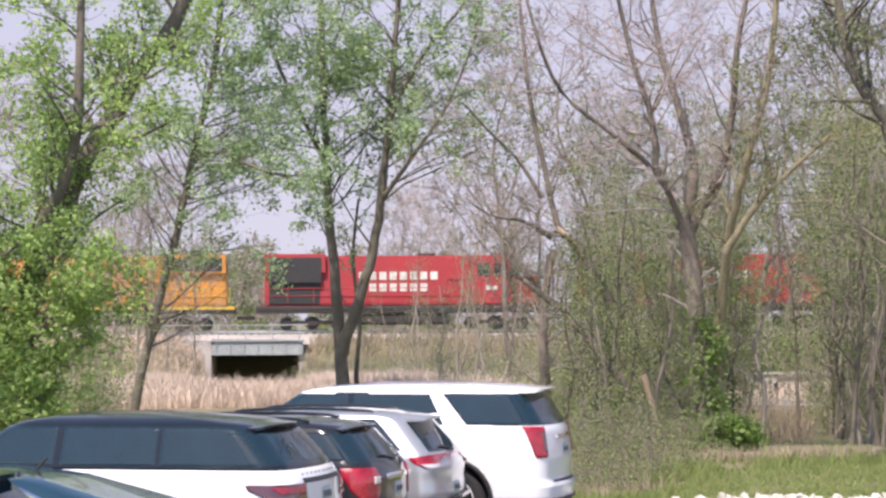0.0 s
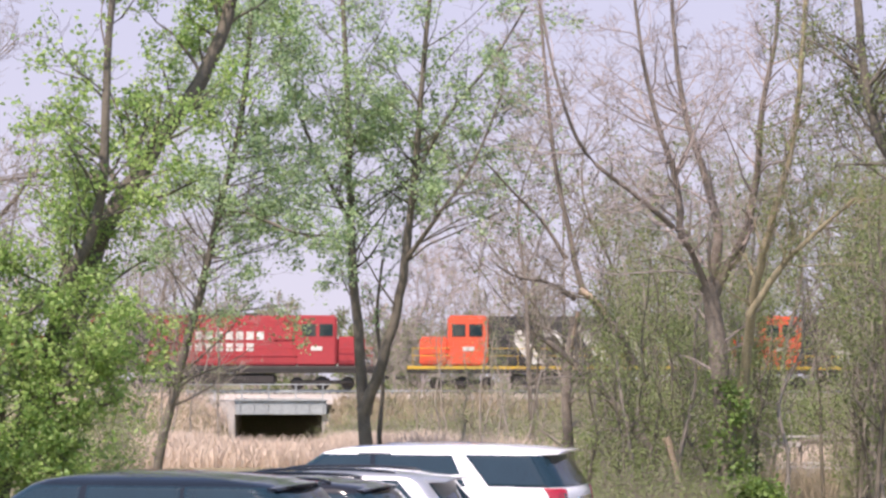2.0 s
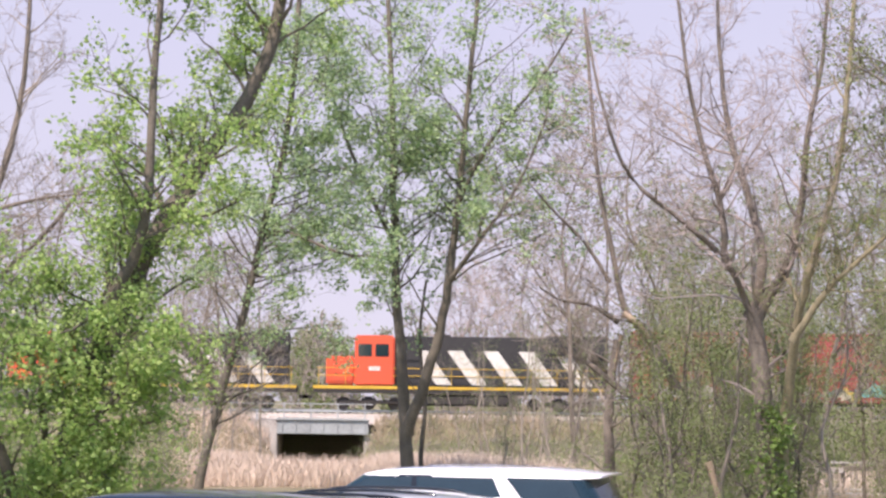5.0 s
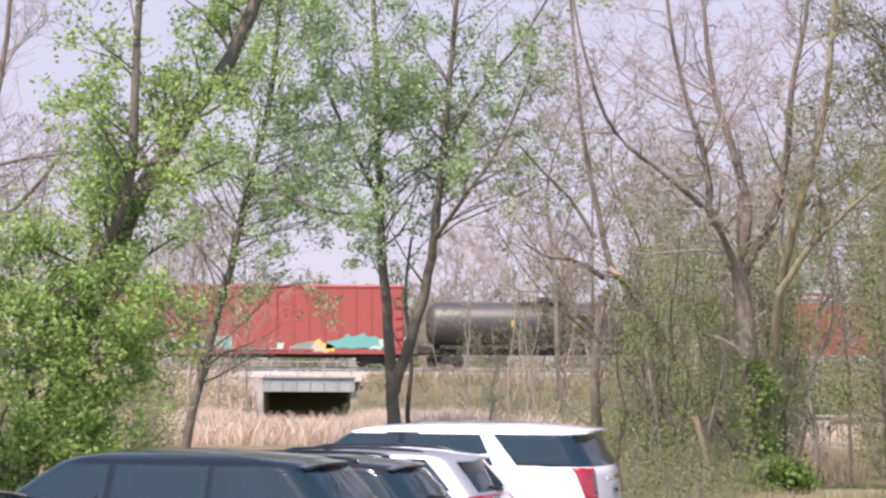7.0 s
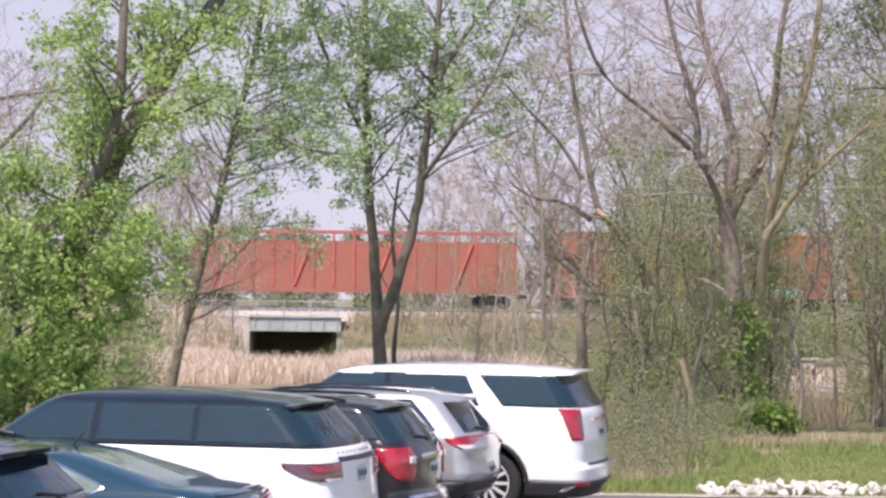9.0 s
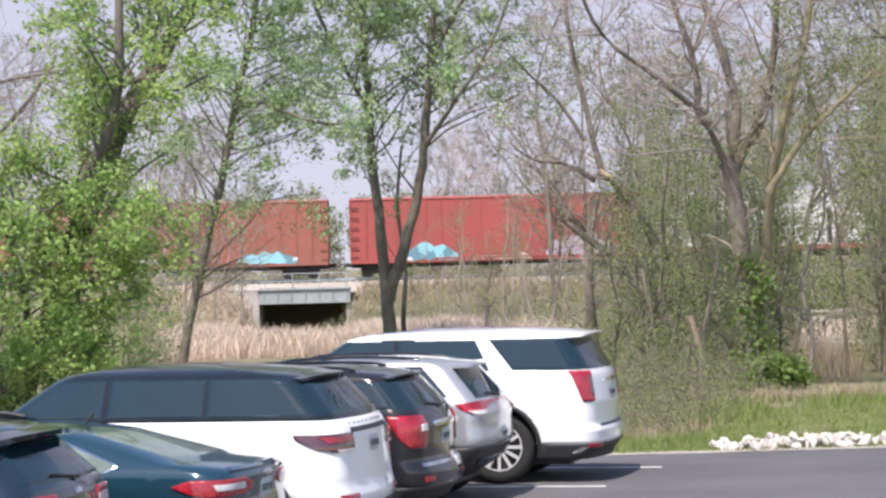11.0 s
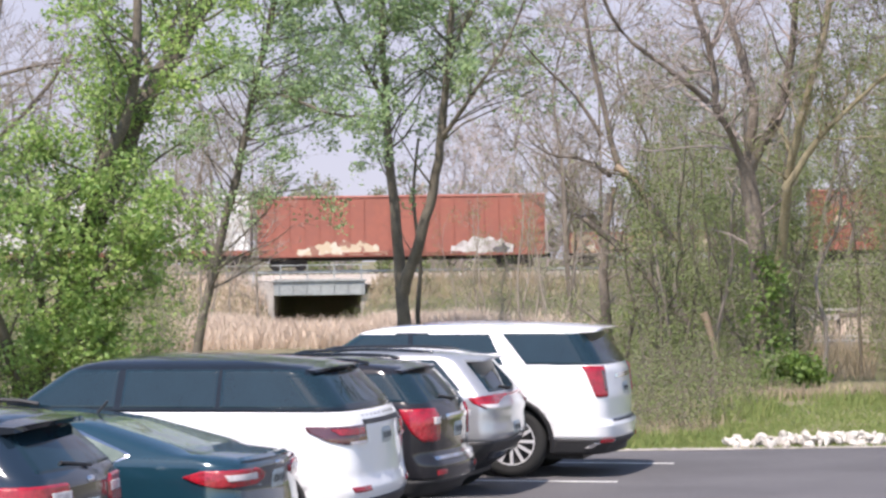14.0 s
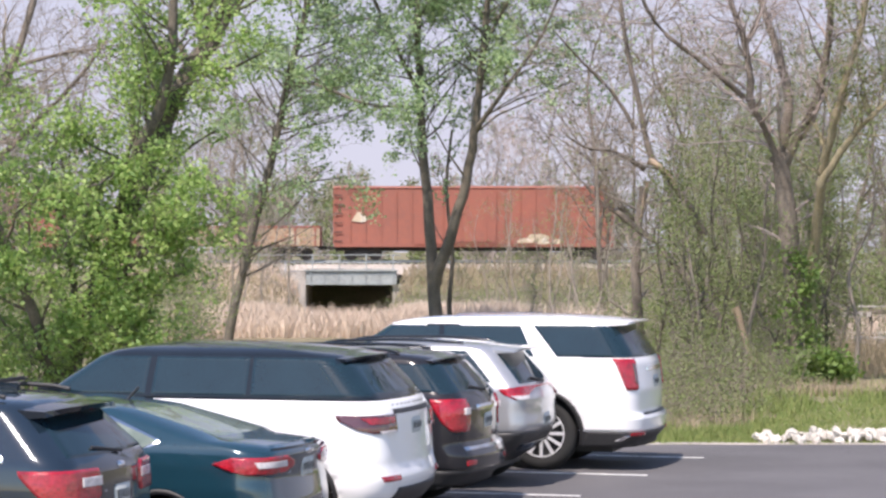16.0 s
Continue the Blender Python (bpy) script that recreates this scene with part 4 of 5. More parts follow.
def tree_bare():
    w = Wood(14)
    a, ra = w.trunk([(6.85, 48.00, -0.41), (6.82, 48.00, 1.07), (6.76, 48.00, 2.48), (6.60, 48.00, 3.79), (6.46, 48.00, 4.61)], 0.25, 0.15, 11)
    b, rb = w.trunk([(6.48, 48.00, 4.50), (5.91, 47.60, 5.52), (5.03, 47.00, 6.23), (3.97, 46.50, 7.04), (3.41, 46.00, 8.25), (3.09, 46.00, 9.71)], 0.072, 0.02, 7)
    c, rc = w.trunk([(6.48, 48.00, 4.50), (6.67, 48.00, 5.54), (6.50, 48.40, 6.66), (6.14, 48.60, 7.89), (5.97, 49.00, 9.38), (5.86, 49.00, 11.39)], 0.12, 0.03, 7)
    d, rd = w.trunk([(6.56, 48.00, 4.45), (7.10, 47.60, 5.52), (7.34, 47.40, 6.69), (7.38, 47.00, 7.94), (7.65, 47.00, 9.33), (7.76, 47.00, 11.04)], 0.11, 0.03, 7)
    e, re = w.trunk([(5.91, 47.60, 5.52), (5.79, 47.50, 6.59), (5.43, 47.20, 7.64), (5.08, 47.00, 9.01), (4.87, 47.00, 10.72)], 0.08, 0.025, 6)
    for q, rq in ((b, rb), (c, rc), (d, rd), (e, re)):
        w.sprout(q, rq, 26, 2.3, 3, 0.05, 1.05, 0.06, 7, 0.42, 0.006)
    w.sprout(a, ra, 8, 1.4, 2, 0.5, 1.0, 0.1, 5, 0.25)
    tree("bare_tree", w, BARK_PALE, "bare grey-brown tree with fine branching twigs", twig=HAZE_TWIG)
    m = Wood(15)
    f, rf = m.trunk([(7.07, 48.30, -0.32), (7.11, 48.30, 1.49), (7.18, 48.00, 3.03), (7.23, 47.40, 4.10), (7.33, 47.00, 4.95), (7.58, 46.60, 6.09), (7.87, 46.40, 7.24), (7.96, 46.00, 8.66), (8.11, 46.00, 10.76)], 0.13, 0.04, 8)
    g, rg = m.trunk([(7.11, 47.00, 3.99), (7.62, 46.80, 4.83), (8.22, 46.60, 5.46), (9.03, 46.40, 6.19)], 0.08, 0.03, 7)
    for q, rq in ((f, rf), (g, rg)):
        m.sprout(q, rq, 16, 1.7, 3, 0.35, 0.9, 0.2, 5, 0.4, 0.005)
    leaf = leaf_mesh("crown", m.tips, m.rng, 6, 0.05, 0.12, LEAF_OLIVE, 0.4)
    tree("mossy_tree", m, BARK_MOSS, "mossy yellowish tree with a few small leaves", leaf=leaf)


def tree_broken():
    w = Wood(16)
    a, ra = w.trunk([(6.45, 52.00, -0.26), (6.04, 52.00, 0.92), (5.33, 52.00, 1.87), (4.56, 52.00, 2.81), (3.85, 52.00, 3.40), (3.56, 52.00, 3.62)], 0.13, 0.05, 7)
    b, rb = w.trunk([(4.25, 54.00, 0.85), (4.18, 54.00, 2.08), (4.22, 54.00, 3.06), (4.34, 54.00, 4.16)], 0.13, 0.08, 7)
    c, rc = w.trunk([(5.35, 51.30, 3.1), (5.00, 51.00, 3.74), (4.59, 51.00, 4.32), (4.24, 51.00, 4.78), (4.01, 51.00, 5.83), (3.72, 51.00, 7.22), (3.55, 51.00, 8.84), (3.37, 51.00, 10.93)], 0.10, 0.03, 7)
    d, rd = w.trunk([(4.21, 52.00, 4.47), (3.58, 51.50, 4.80), (2.97, 51.00, 4.87), (2.48, 50.50, 5.11)], 0.05, 0.015, 6)
    e, re = w.trunk([(3.95, 51.00, 5.25), (3.43, 51.00, 6.06), (2.83, 50.60, 6.61), (2.28, 50.00, 7.13)], 0.05, 0.015, 6)
    for q, rq, n in ((a, ra, 14), (c, rc, 22), (d, rd, 12), (e, re, 12), (b, rb, 10)):
        w.sprout(q, rq, n, 1.7, 3, 0.1, 0.9, 0.05, 6, 0.35, 0.006)
    root = tree("broken_tree", w, BARK_PALE, "storm-broken tree with splintered pale wood", twig=TWIG)
    for pts, r0, r1 in (([(4.23, 50.90, 4.60), (4.57, 50.80, 4.37), (4.86, 50.80, 3.91), (4.94, 50.80, 3.60)], 0.075, 0.025),
                        ([(4.28, 52.00, 4.21), (4.21, 52.00, 3.88), (4.14, 52.00, 3.46)], 0.05, 0.03),
                        ([(5.77, 49.00, 1.64), (5.95, 49.00, 1.03), (6.14, 49.00, 0.36)], 0.08, 0.05)):
        s = Wood(17)
        s.trunk(pts, r0, r1, 6)
        put("split_wood", mesh_of("split_wood", s.v, s.f, SPLIT, smooth=True), root, "pale splintered wood")


def tree_dark_right():
    w = Wood(18)
    a, ra = w.trunk([(9.28, 40.00, 0.04), (9.24, 40.00, 1.72), (9.01, 40.00, 4.08), (8.74, 40.00, 5.72), (8.24, 40.00, 6.63), (8.01, 40.00, 7.35), (7.87, 40.00, 8.63), (7.78, 40.00, 10.63)], 0.13, 0.06, 8)
    w.sprout(a, ra, 36, 2.2, 3, 0.2, 0.9, 0.12, 6, 0.4)
    leaf = leaf_mesh("crown", w.tips, w.rng, 7, 0.055, 0.12, LEAF_OLIVE, 0.25)
    tree("dark_tree", w, BARK, "dark leaning tree at the edge of the thicket", leaf=leaf)


def tree_far_left():
    w = Wood(19)
    a, ra = w.trunk([(-10.84, 50.00, 0.54), (-10.39, 50.00, 1.90), (-9.36, 50.00, 4.06), (-8.45, 50.00, 5.08), (-7.43, 50.00, 6.11), (-6.75, 50.00, 7.02)], 0.13, 0.03, 7)
    b, rb = w.trunk([(-10.73, 50.00, 3.04), (-9.36, 50.00, 5.20), (-8.68, 50.00, 6.45), (-8.23, 50.00, 7.81), (-8.00, 50.00, 9.18), (-7.89, 50.00, 11.22)], 0.12, 0.04, 7)
    c, rc = w.trunk([(-10.73, 50.00, 4.06), (-9.14, 50.00, 6.11), (-7.89, 50.00, 6.67), (-6.64, 50.00, 6.85)], 0.08, 0.02, 7)
    for q, rq in ((a, ra), (b, rb), (c, rc)):
        w.sprout(q, rq, 24, 2.4, 3, 0.1, 0.8, 0.1, 6, 0.4, 0.006)
    tree("bare_tree", w, BARK_PALE, "bare tree with tangled grey branches", group="bare trees", twig=TWIG)


def sapling(rng, x, y, h, lean, leafy, bark, dense=10):
    w = Wood(rng.randrange(1 << 30))
    z = ground_z(x, y)
    pts = [(x, y, z - 0.05)]
    for i in range(1, 6):
        pts.append((x + lean * i / 5 + rng.gauss(0, 0.08), y + rng.gauss(0, 0.1), z + h * i / 5))
    a, ra = w.trunk(pts, 0.02 + 0.006 * h, 0.008, 6)
    w.sprout(a, ra, dense, h * 0.26, 2, 0.12, 0.8, 0.2, 6, 0.5, 0.005)
    leaf = None
    if leafy:
        leaf = leaf_mesh("crown", w.tips, w.rng, 7, 0.05, 0.16, LEAF_OLIVE, leafy)
    return tree("sapling", w, bark, "thin sapling in the thicket with sparse olive leaves" if leafy else "thin leafless sapling in the thicket", "sapling", leaf, group="thicket")


def thicket():
    rng = random.Random(31)
    for i in range(92):
        u = 0.085 + 0.15 * rng.random() ** 0.85
        if 0.150 < u < 0.188 and i % 9:
            u += 0.048
        y = rng.uniform(47, 68)
        sapling(rng, u * y, y, rng.uniform(3.5, 8.5) * (0.7 + 2.0 * (u - 0.085)), rng.gauss(0, 0.5), 0.9 if rng.random() < 0.75 else 0, BARK if rng.random() < 0.6 else TWIG, 13)
    for i in range(22):
        y = rng.uniform(80, 125)
        sapling(rng, rng.uniform(0.012, 0.085) * y, y, rng.uniform(2.5, 6.5), rng.gauss(0, 0.6), 0.25, TWIG, 14)


def brush_belt(name, y0, y1, u0, u1, count, h0, h1, seed, label, mat, size, stem=TWIG, leaves=3, thick=0.012):
    """Low tangled scrub, too dense to pick apart."""
    rng = random.Random(seed)
    w = Wood(seed, True)
    for i in range(count):
        y = rng.uniform(y0, y1)
        u = rng.uniform(u0, u1)
        if 0.150 < u < 0.188 and y0 < 60:
            continue
        x = u * y
        if y < lawn_end(x) + 0.2:
            continue
        z = ground_z(x, y)
        h = rng.uniform(h0, h1) * (0.45 + 0.55 * smooth(0, 3, y - lawn_end(x)))
        p = w.path((x, y, z - 0.05), (rng.gauss(0, 0.4), rng.gauss(0, 0.3), 1), h, 0.16, 0.05)
        r = [thick * (1 - 0.6 * k / 5) for k in range(6)]
        w.limb(p, r, 3)
        w.sprout(p, r, 7, h * 0.4, 2, 0.1, 0.9, 0.1, 3, 0.6, thick * 0.5)
    tagged(put(name, mesh_of(name, w.bv, w.bf, stem)), label, "scrub", kind="stuff")
    if leaves:
        tagged(put(name + "_leaves", leaf_mesh(name, w.tips, rng, leaves * 2, size * 0.7, 0.17, mat, 0.8)), "small olive leaves of the scrub", "foliage", kind="stuff")


def far_wood(name, y0, y1, x0, x1, count, h0, h1, seed, label, leafy, mat, size, girth=0.016, leaf=0.14, per_tip=3, stem=None, kids=5, floor_z=None):
    """A belt of distant trees whose twigs cannot be told apart: a few grown forms, each turned and stretched anew."""
    rng = random.Random(seed)
    mean = (h0 + h1) / 2
    forms = []
    for k in range(7):
        w = Wood(seed * 10 + k, True)
        pts = [(0, 0, 0)] + [(rng.gauss(0, 0.04 * mean), rng.gauss(0, 0.04 * mean), mean * i / 4) for i in range(1, 5)]
        a, ra = w.trunk(pts, girth * mean, 0.015, 5)
        w.sprout(a, ra, 20, mean * 0.3, 3, 0.2, 0.8, 0.25, kids, 0.5, size)
        vs = np.array(w.v + w.bv)
        n = len(w.v)
        fs = np.array(w.f + [tuple(i + n for i in q) for q in w.bf])
        tips = np.array([tuple(p) for p, level in w.tips if level <= 2])
        forms.append((vs[fs], tips))
    polys, ends = [], []
    for i in range(count):
        quads, tips = forms[i % 7]
        x, y, h, a = rng.uniform(x0, x1), rng.uniform(y0, y1), rng.uniform(h0, h1) / mean, rng.uniform(0, 6.28)
        turn = np.array(((math.cos(a), math.sin(a), 0), (-math.sin(a), math.cos(a), 0), (0, 0, 1))) * np.array((h, h, h))
        foot = np.array((x, y, ground_z(x, y) - 0.1))
        polys.append(quads @ turn + foot)
        ends.append(tips @ turn + foot)
    tagged(put(name, array_mesh(name, np.concatenate(polys), 4, stem or TWIG)), label, "woods", kind="stuff")
    if leafy:
        tips = [(p, 1) for p in np.concatenate(ends)]
        tagged(put(name + "_leaves", leaf_mesh(name, tips, rng, per_tip, leaf, leaf * 1.3, mat, leafy)), "hazy spring leaves of the distant trees", "foliage", kind="stuff")


def reeds():
    rng = random.Random(41)
    vs, fs = [], []
    for i in range(62000):
        y = 78 + 84 * rng.random() ** 1.2
        x = rng.uniform(-0.155, 0.03) * y if rng.random() < 0.85 else rng.uniform(0.03, 0.26) * y
        z = ground_z(x, y)
        h = rng.uniform(0.35, 0.95) * (1 + 0.6 * noise.noise((x * 0.2, y * 0.1, 7)))
        if y > 92 and -0.064 < x / y < -0.02:
            h *= 0.45
        a = rng.uniform(0, math.pi)
        dx, dy = 0.017 * math.cos(a), 0.017 * math.sin(a)
        lx, ly = rng.gauss(0, 0.38) * h, rng.gauss(0, 0.38) * h
        k = len(vs)
        vs += [(x - dx, y - dy, z - 0.05), (x + dx, y + dy, z - 0.05), (x + lx * 0.5 + dx, y + ly * 0.5 + dy, z + h * 0.6), (x + lx * 0.5 - dx, y + ly * 0.5 - dy, z + h * 0.6), (x + lx, y + ly, z + h)]
        fs += [(k, k + 1, k + 2, k + 3), (k + 3, k + 2, k + 4)]
    tagged(put("dry_reeds", mesh_of("dry_reeds", vs, fs, REED)), "dense stand of dry tan reeds and grass", "reeds", kind="stuff")


def bank_grass():
    """Dry grass over the mound beside the bridge and along the railway bank."""
    rng = random.Random(44)
    for name, x0, x1, y0, mat, count, label in (("mound_grass", -24.0, -8.6, 146, REED, 15000, "tan and reddish dry grass on the mound by the bridge"),
                                                ("bank_grass", -3.2, 40.0, 158, DRY, 24000, "dry brown grass on the slope of the railway bank")):
        vs = []
        for i in range(count):
            x, y = rng.uniform(x0, x1), rng.uniform(y0, 173.6)
            z = ground_z(x, y)
            h = rng.uniform(0.3, 0.9) * (1 + 0.7 * noise.noise((x * 0.3, y * 0.2, 5)))
            a = rng.uniform(0, math.pi)
            dx, dy = 0.035 * math.cos(a), 0.035 * math.sin(a)
            vs += [(x - dx, y - dy, z - 0.05), (x + dx, y + dy, z - 0.05), (x + rng.gauss(0, 0.4) * h, y + rng.gauss(0, 0.4) * h, z + h)]
        tagged(put(name, array_mesh(name, vs, 3, mat)), label, "grass", kind="stuff")


def lawn():
    rng = random.Random(42)
    vs, fs = [], []
    for i in range(90000):
        y = 35.5 + 9 * rng.random() ** 1.2
        x = rng.uniform(0.01, 0.27) * y
        end = lawn_end(x) + rng.gauss(0, 0.25)
        bald = noise.noise((x * 0.7, y * 0.7, 1)) + 0.9 * math.exp(-((x - 5.4) / 0.9) ** 2 - ((y - 37.6) / 0.8) ** 2) + 0.45 * rng.random()
        if y > end or bald > 0.62:
            continue
        z = ground_z(x, y)
        h = rng.uniform(0.02, 0.07) * (1 + 2.2 * smooth(end - 1.2, end, y))
        a = rng.uniform(0, math.pi)
        dx, dy = 0.014 * math.cos(a), 0.014 * math.sin(a)
        k = len(vs)
        vs += [(x - dx, y - dy, z - 0.01), (x + dx, y + dy, z - 0.01), (x + rng.gauss(0, 0.3) * h, y + rng.gauss(0, 0.3) * h, z + h)]
        fs += [(k, k + 1, k + 2)]
    tagged(put("lawn_grass", mesh_of("lawn_grass", vs, fs, GRASS)), "short bright green grass on the verge", "grass", kind="stuff")


def edge_weeds():
    """Dry and green blades where the verge meets the thicket, and tan grass in the gap before the fence."""
    rng = random.Random(43)
    for name, mat, count, label in (("dry_weeds", DRY, 4500, "dry tan weeds along the thicket's edge"), ("green_weeds", GRASS, 5000, "fresh green weeds along the thicket's edge")):
        vs = []
        for i in range(count):
            if mat is DRY and i % 3 == 0:
                y = rng.uniform(50, 72)
                x = rng.uniform(0.152, 0.186) * y
                h = rng.uniform(0.3, 0.75)
            else:
                x = rng.uniform(2.3, 11)
                y = lawn_end(x) + abs(rng.gauss(0, 1.3)) + 0.1
                h = rng.uniform(0.08, 0.30)
                if (noise.noise((x * 0.5, y * 0.4, 9)) + 0.25 * (x - 6) / 4 > 0.05) == (mat is DRY):
                    continue
            z = ground_z(x, y)
            a = rng.uniform(0, math.pi)
            dx, dy = 0.012 * math.cos(a), 0.012 * math.sin(a)
            vs += [(x - dx, y - dy, z - 0.03), (x + dx, y + dy, z - 0.03), (x + rng.gauss(0, 0.35) * h, y + rng.gauss(0, 0.35) * h, z + h)]
        tagged(put(name, array_mesh(name, vs, 3, mat)), label, "weeds", kind="stuff")


def shrub(name, rng, x, y, h, wide, leaf_mat, label, amount=1.0, size=0.09, category="bush"):
    w = Wood(rng.randrange(1 << 30))
    z = ground_z(x, y)
    for i in range(int(9 * amount)):
        a, ra = w.path((x + rng.gauss(0, wide * 0.25), y + rng.gauss(0, wide * 0.2), z - 0.05), (rng.gauss(0, 0.5), rng.gauss(0, 0.4), 1.2), h * rng.uniform(0.6, 1.0), 0.15, 0.05), None
        ra = [0.02 * (1 - 0.7 * k / 5) for k in range(6)]
        w.limb(a, ra, 5)
        w.sprout(a, ra, 8, h * 0.35, 2, 0.1, 1.0, 0.1, 4, 0.5, 0.005)
    leaf = leaf_mesh("crown", w.tips, w.rng, 5, size, 0.13, leaf_mat, 0.9)
    return tree(name, w, BARK, label, category, leaf)


def ivy():
    rng = random.Random(51)
    tips = []
    for i in range(300):
        t = rng.random()
        c = Vector((6.82, 47.80, -0.39)).lerp(Vector((6.87, 47.80, 2.81)), t)
        tips.append((c + Vector((rng.gauss(0, 0.20 * (1.1 - 0.5 * t)) + 0.12 * math.sin(t * 17), rng.gauss(-0.1, 0.2), 0)), 1))
    ob = put("ivy", leaf_mesh("ivy", tips, rng, 5, 0.085, 0.10, LEAF_IVY))
    tagged(ob, "bright green ivy climbing round the bare trunk", "ivy")


tree_left()
tree_slim()
tree_twin()
tree_bare()
tree_broken()
tree_dark_right()
tree_far_left()
thicket()
far_wood("far_trees", 195, 250, -55, 70, 64, 6, 11, 61, "belt of hazy bare trees behind the railway", 0.2, LEAF_OLIVE, 0.03, leaf=0.16, stem=HAZE_TWIG)
far_wood("tall_far_trees", 186, 235, 3, 34, 26, 12, 18, 72, "tall hazy bare wood behind the railway", 0.05, LEAF_OLIVE, 0.022, 0.011, stem=HAZE_TWIG)
far_wood("horizon_trees", 290, 370, -75, 12, 30, 8, 13, 74, "hazy line of trees on the horizon", 0.35, LEAF_OLIVE, 0.04, 0.012, leaf=0.3, stem=HAZE_TWIG)
far_wood("bank_trees", 100, 160, 6, 42, 40, 9, 17, 62, "tall bare brown trees before the railway bank", 0.12, LEAF_OLIVE, 0.014, 0.010, stem=BARK_PALE)
far_wood("field_trees", 110, 165, -32, -17, 18, 8, 15, 63, "bare grey trees at the edge of the field", 0.1, LEAF_OLIVE, 0.014)
far_wood("thicket_canopy", 52, 78, 6.5, 17.5, 32, 5.5, 8.5, 73, "dense olive-green undergrowth trees of the thicket", 0.65, LEAF_OLIVE, 0.005, 0.007, leaf=0.055, per_tip=5, kids=4)
brush_belt("thicket_scrub", 50, 76, 0.082, 0.25, 340, 0.8, 3.0, 64, "tangled olive scrub in the thicket", LEAF_OLIVE, 0.07)
brush_belt("bank_scrub", 120, 173, -0.022, 0.12, 620, 0.6, 1.9, 65, "dry brown scrub on the railway bank", LEAF_OLIVE, 0.10, TWIG, 1, 0.024)
brush_belt("left_scrub", 60, 85, -0.20, -0.095, 120, 1.0, 3.2, 66, "brown and olive scrub at the field's edge", LEAF_OLIVE, 0.09)
brush_belt("back_scrub", 84, 110, 0.13, 0.26, 260, 1.0, 3.2, 71, "olive scrub beyond the rail fence", LEAF_OLIVE, 0.13, TWIG, 2, 0.014)
brush_belt("far_scrub", 185, 200, -0.2, 0.2, 320, 1.4, 3.0, 68, "dark scrub along the far side of the railway", LEAF_OLIVE, 0.3, TWIG, 2, 0.03)
brush_belt("mound_weeds", 146, 172, -0.125, -0.052, 420, 0.5, 1.6, 70, "dry brown weeds on the mound beside the bridge", LEAF_OLIVE, 0.1, DRY, 0, 0.024)
brush_belt("dry_scrub", 38, 48, 0.062, 0.155, 240, 0.3, 1.25, 69, "dry brown and olive weeds at the foot of the thicket", LEAF_OLIVE, 0.05, BARK_PALE, 1, 0.007)
far_wood("veil_trees", 100, 125, -13.5, -7.4, 12, 8, 13, 67, "slender bare trees before the bridge", 0.08, LEAF_OLIVE, 0.007, 0.0055, leaf=0.1)
reeds()
bank_grass()
lawn()
edge_weeds()
rng = random.Random(71)
for x, y, h, wd in ((-7.2, 41, 2.3, 2.4), (-6.0, 40.5, 1.8, 2.0), (-8.6, 41, 3.0, 2.4)):
    shrub("leafy_bush", rng, x, y, h, wd, LEAF, "leafy green bush under the leaning tree", 0.9, 0.062)
for x, y, h, wd in ((7.3, 46.4, 0.75, 0.9), (6.9, 46.8, 0.6, 0.7)):
    shrub("leafy_bush", rng, x, y, h, wd, LEAF_IVY, "small bright green bush at the foot of the bare tree", 0.45)
ivy()


def path_and_rail():
    bm = boxed(6.0, 24.0, 75.0, 77.0, -0.3, 0.10)
    tagged(part("gravel_path", bm, BALLAST, None), "pale gravel path beyond the thicket", "path", kind="structure")
    root = empty("rail_fence", pose(0, 0, 0), "weathered grey rail fence with one broad pale board", "fence")
    for i in range(9):
        x = 12.62 + i * 1.14
        part("post", boxed(x - 0.06, x + 0.06, 79.94, 80.06, -0.15, 0.90 + 0.03 * (i % 2), bevel=0.01), BARK_PALE, root)
    part("top_rail", boxed(12.5, 22.0, 79.9, 80.1, 0.92, 0.985, bevel=0.01), CONCRETE, root)
    part("broad_board", boxed(12.6, 13.75, 79.86, 79.93, 0.62, 0.78, bevel=0.01), CONCRETE, root, "pale board with faint worn marks")
    for k in range(4):
        part("worn_mark", boxed(12.72 + 0.25 * k, 12.86 + 0.25 * k, 79.852, 79.862, 0.66, 0.74), BARK_PALE, root)
    for a, b in ((13.82, 14.85), (14.95, 16.0), (17.2, 19.4)):
        part("side_board", boxed(a, b, 79.87, 79.93, 0.70, 0.86, bevel=0.01), BARK_PALE, root)
    part("low_rail", boxed(11.6, 22.0, 79.93, 80.07, 0.05, 0.13, bevel=0.01), CONCRETE, root)


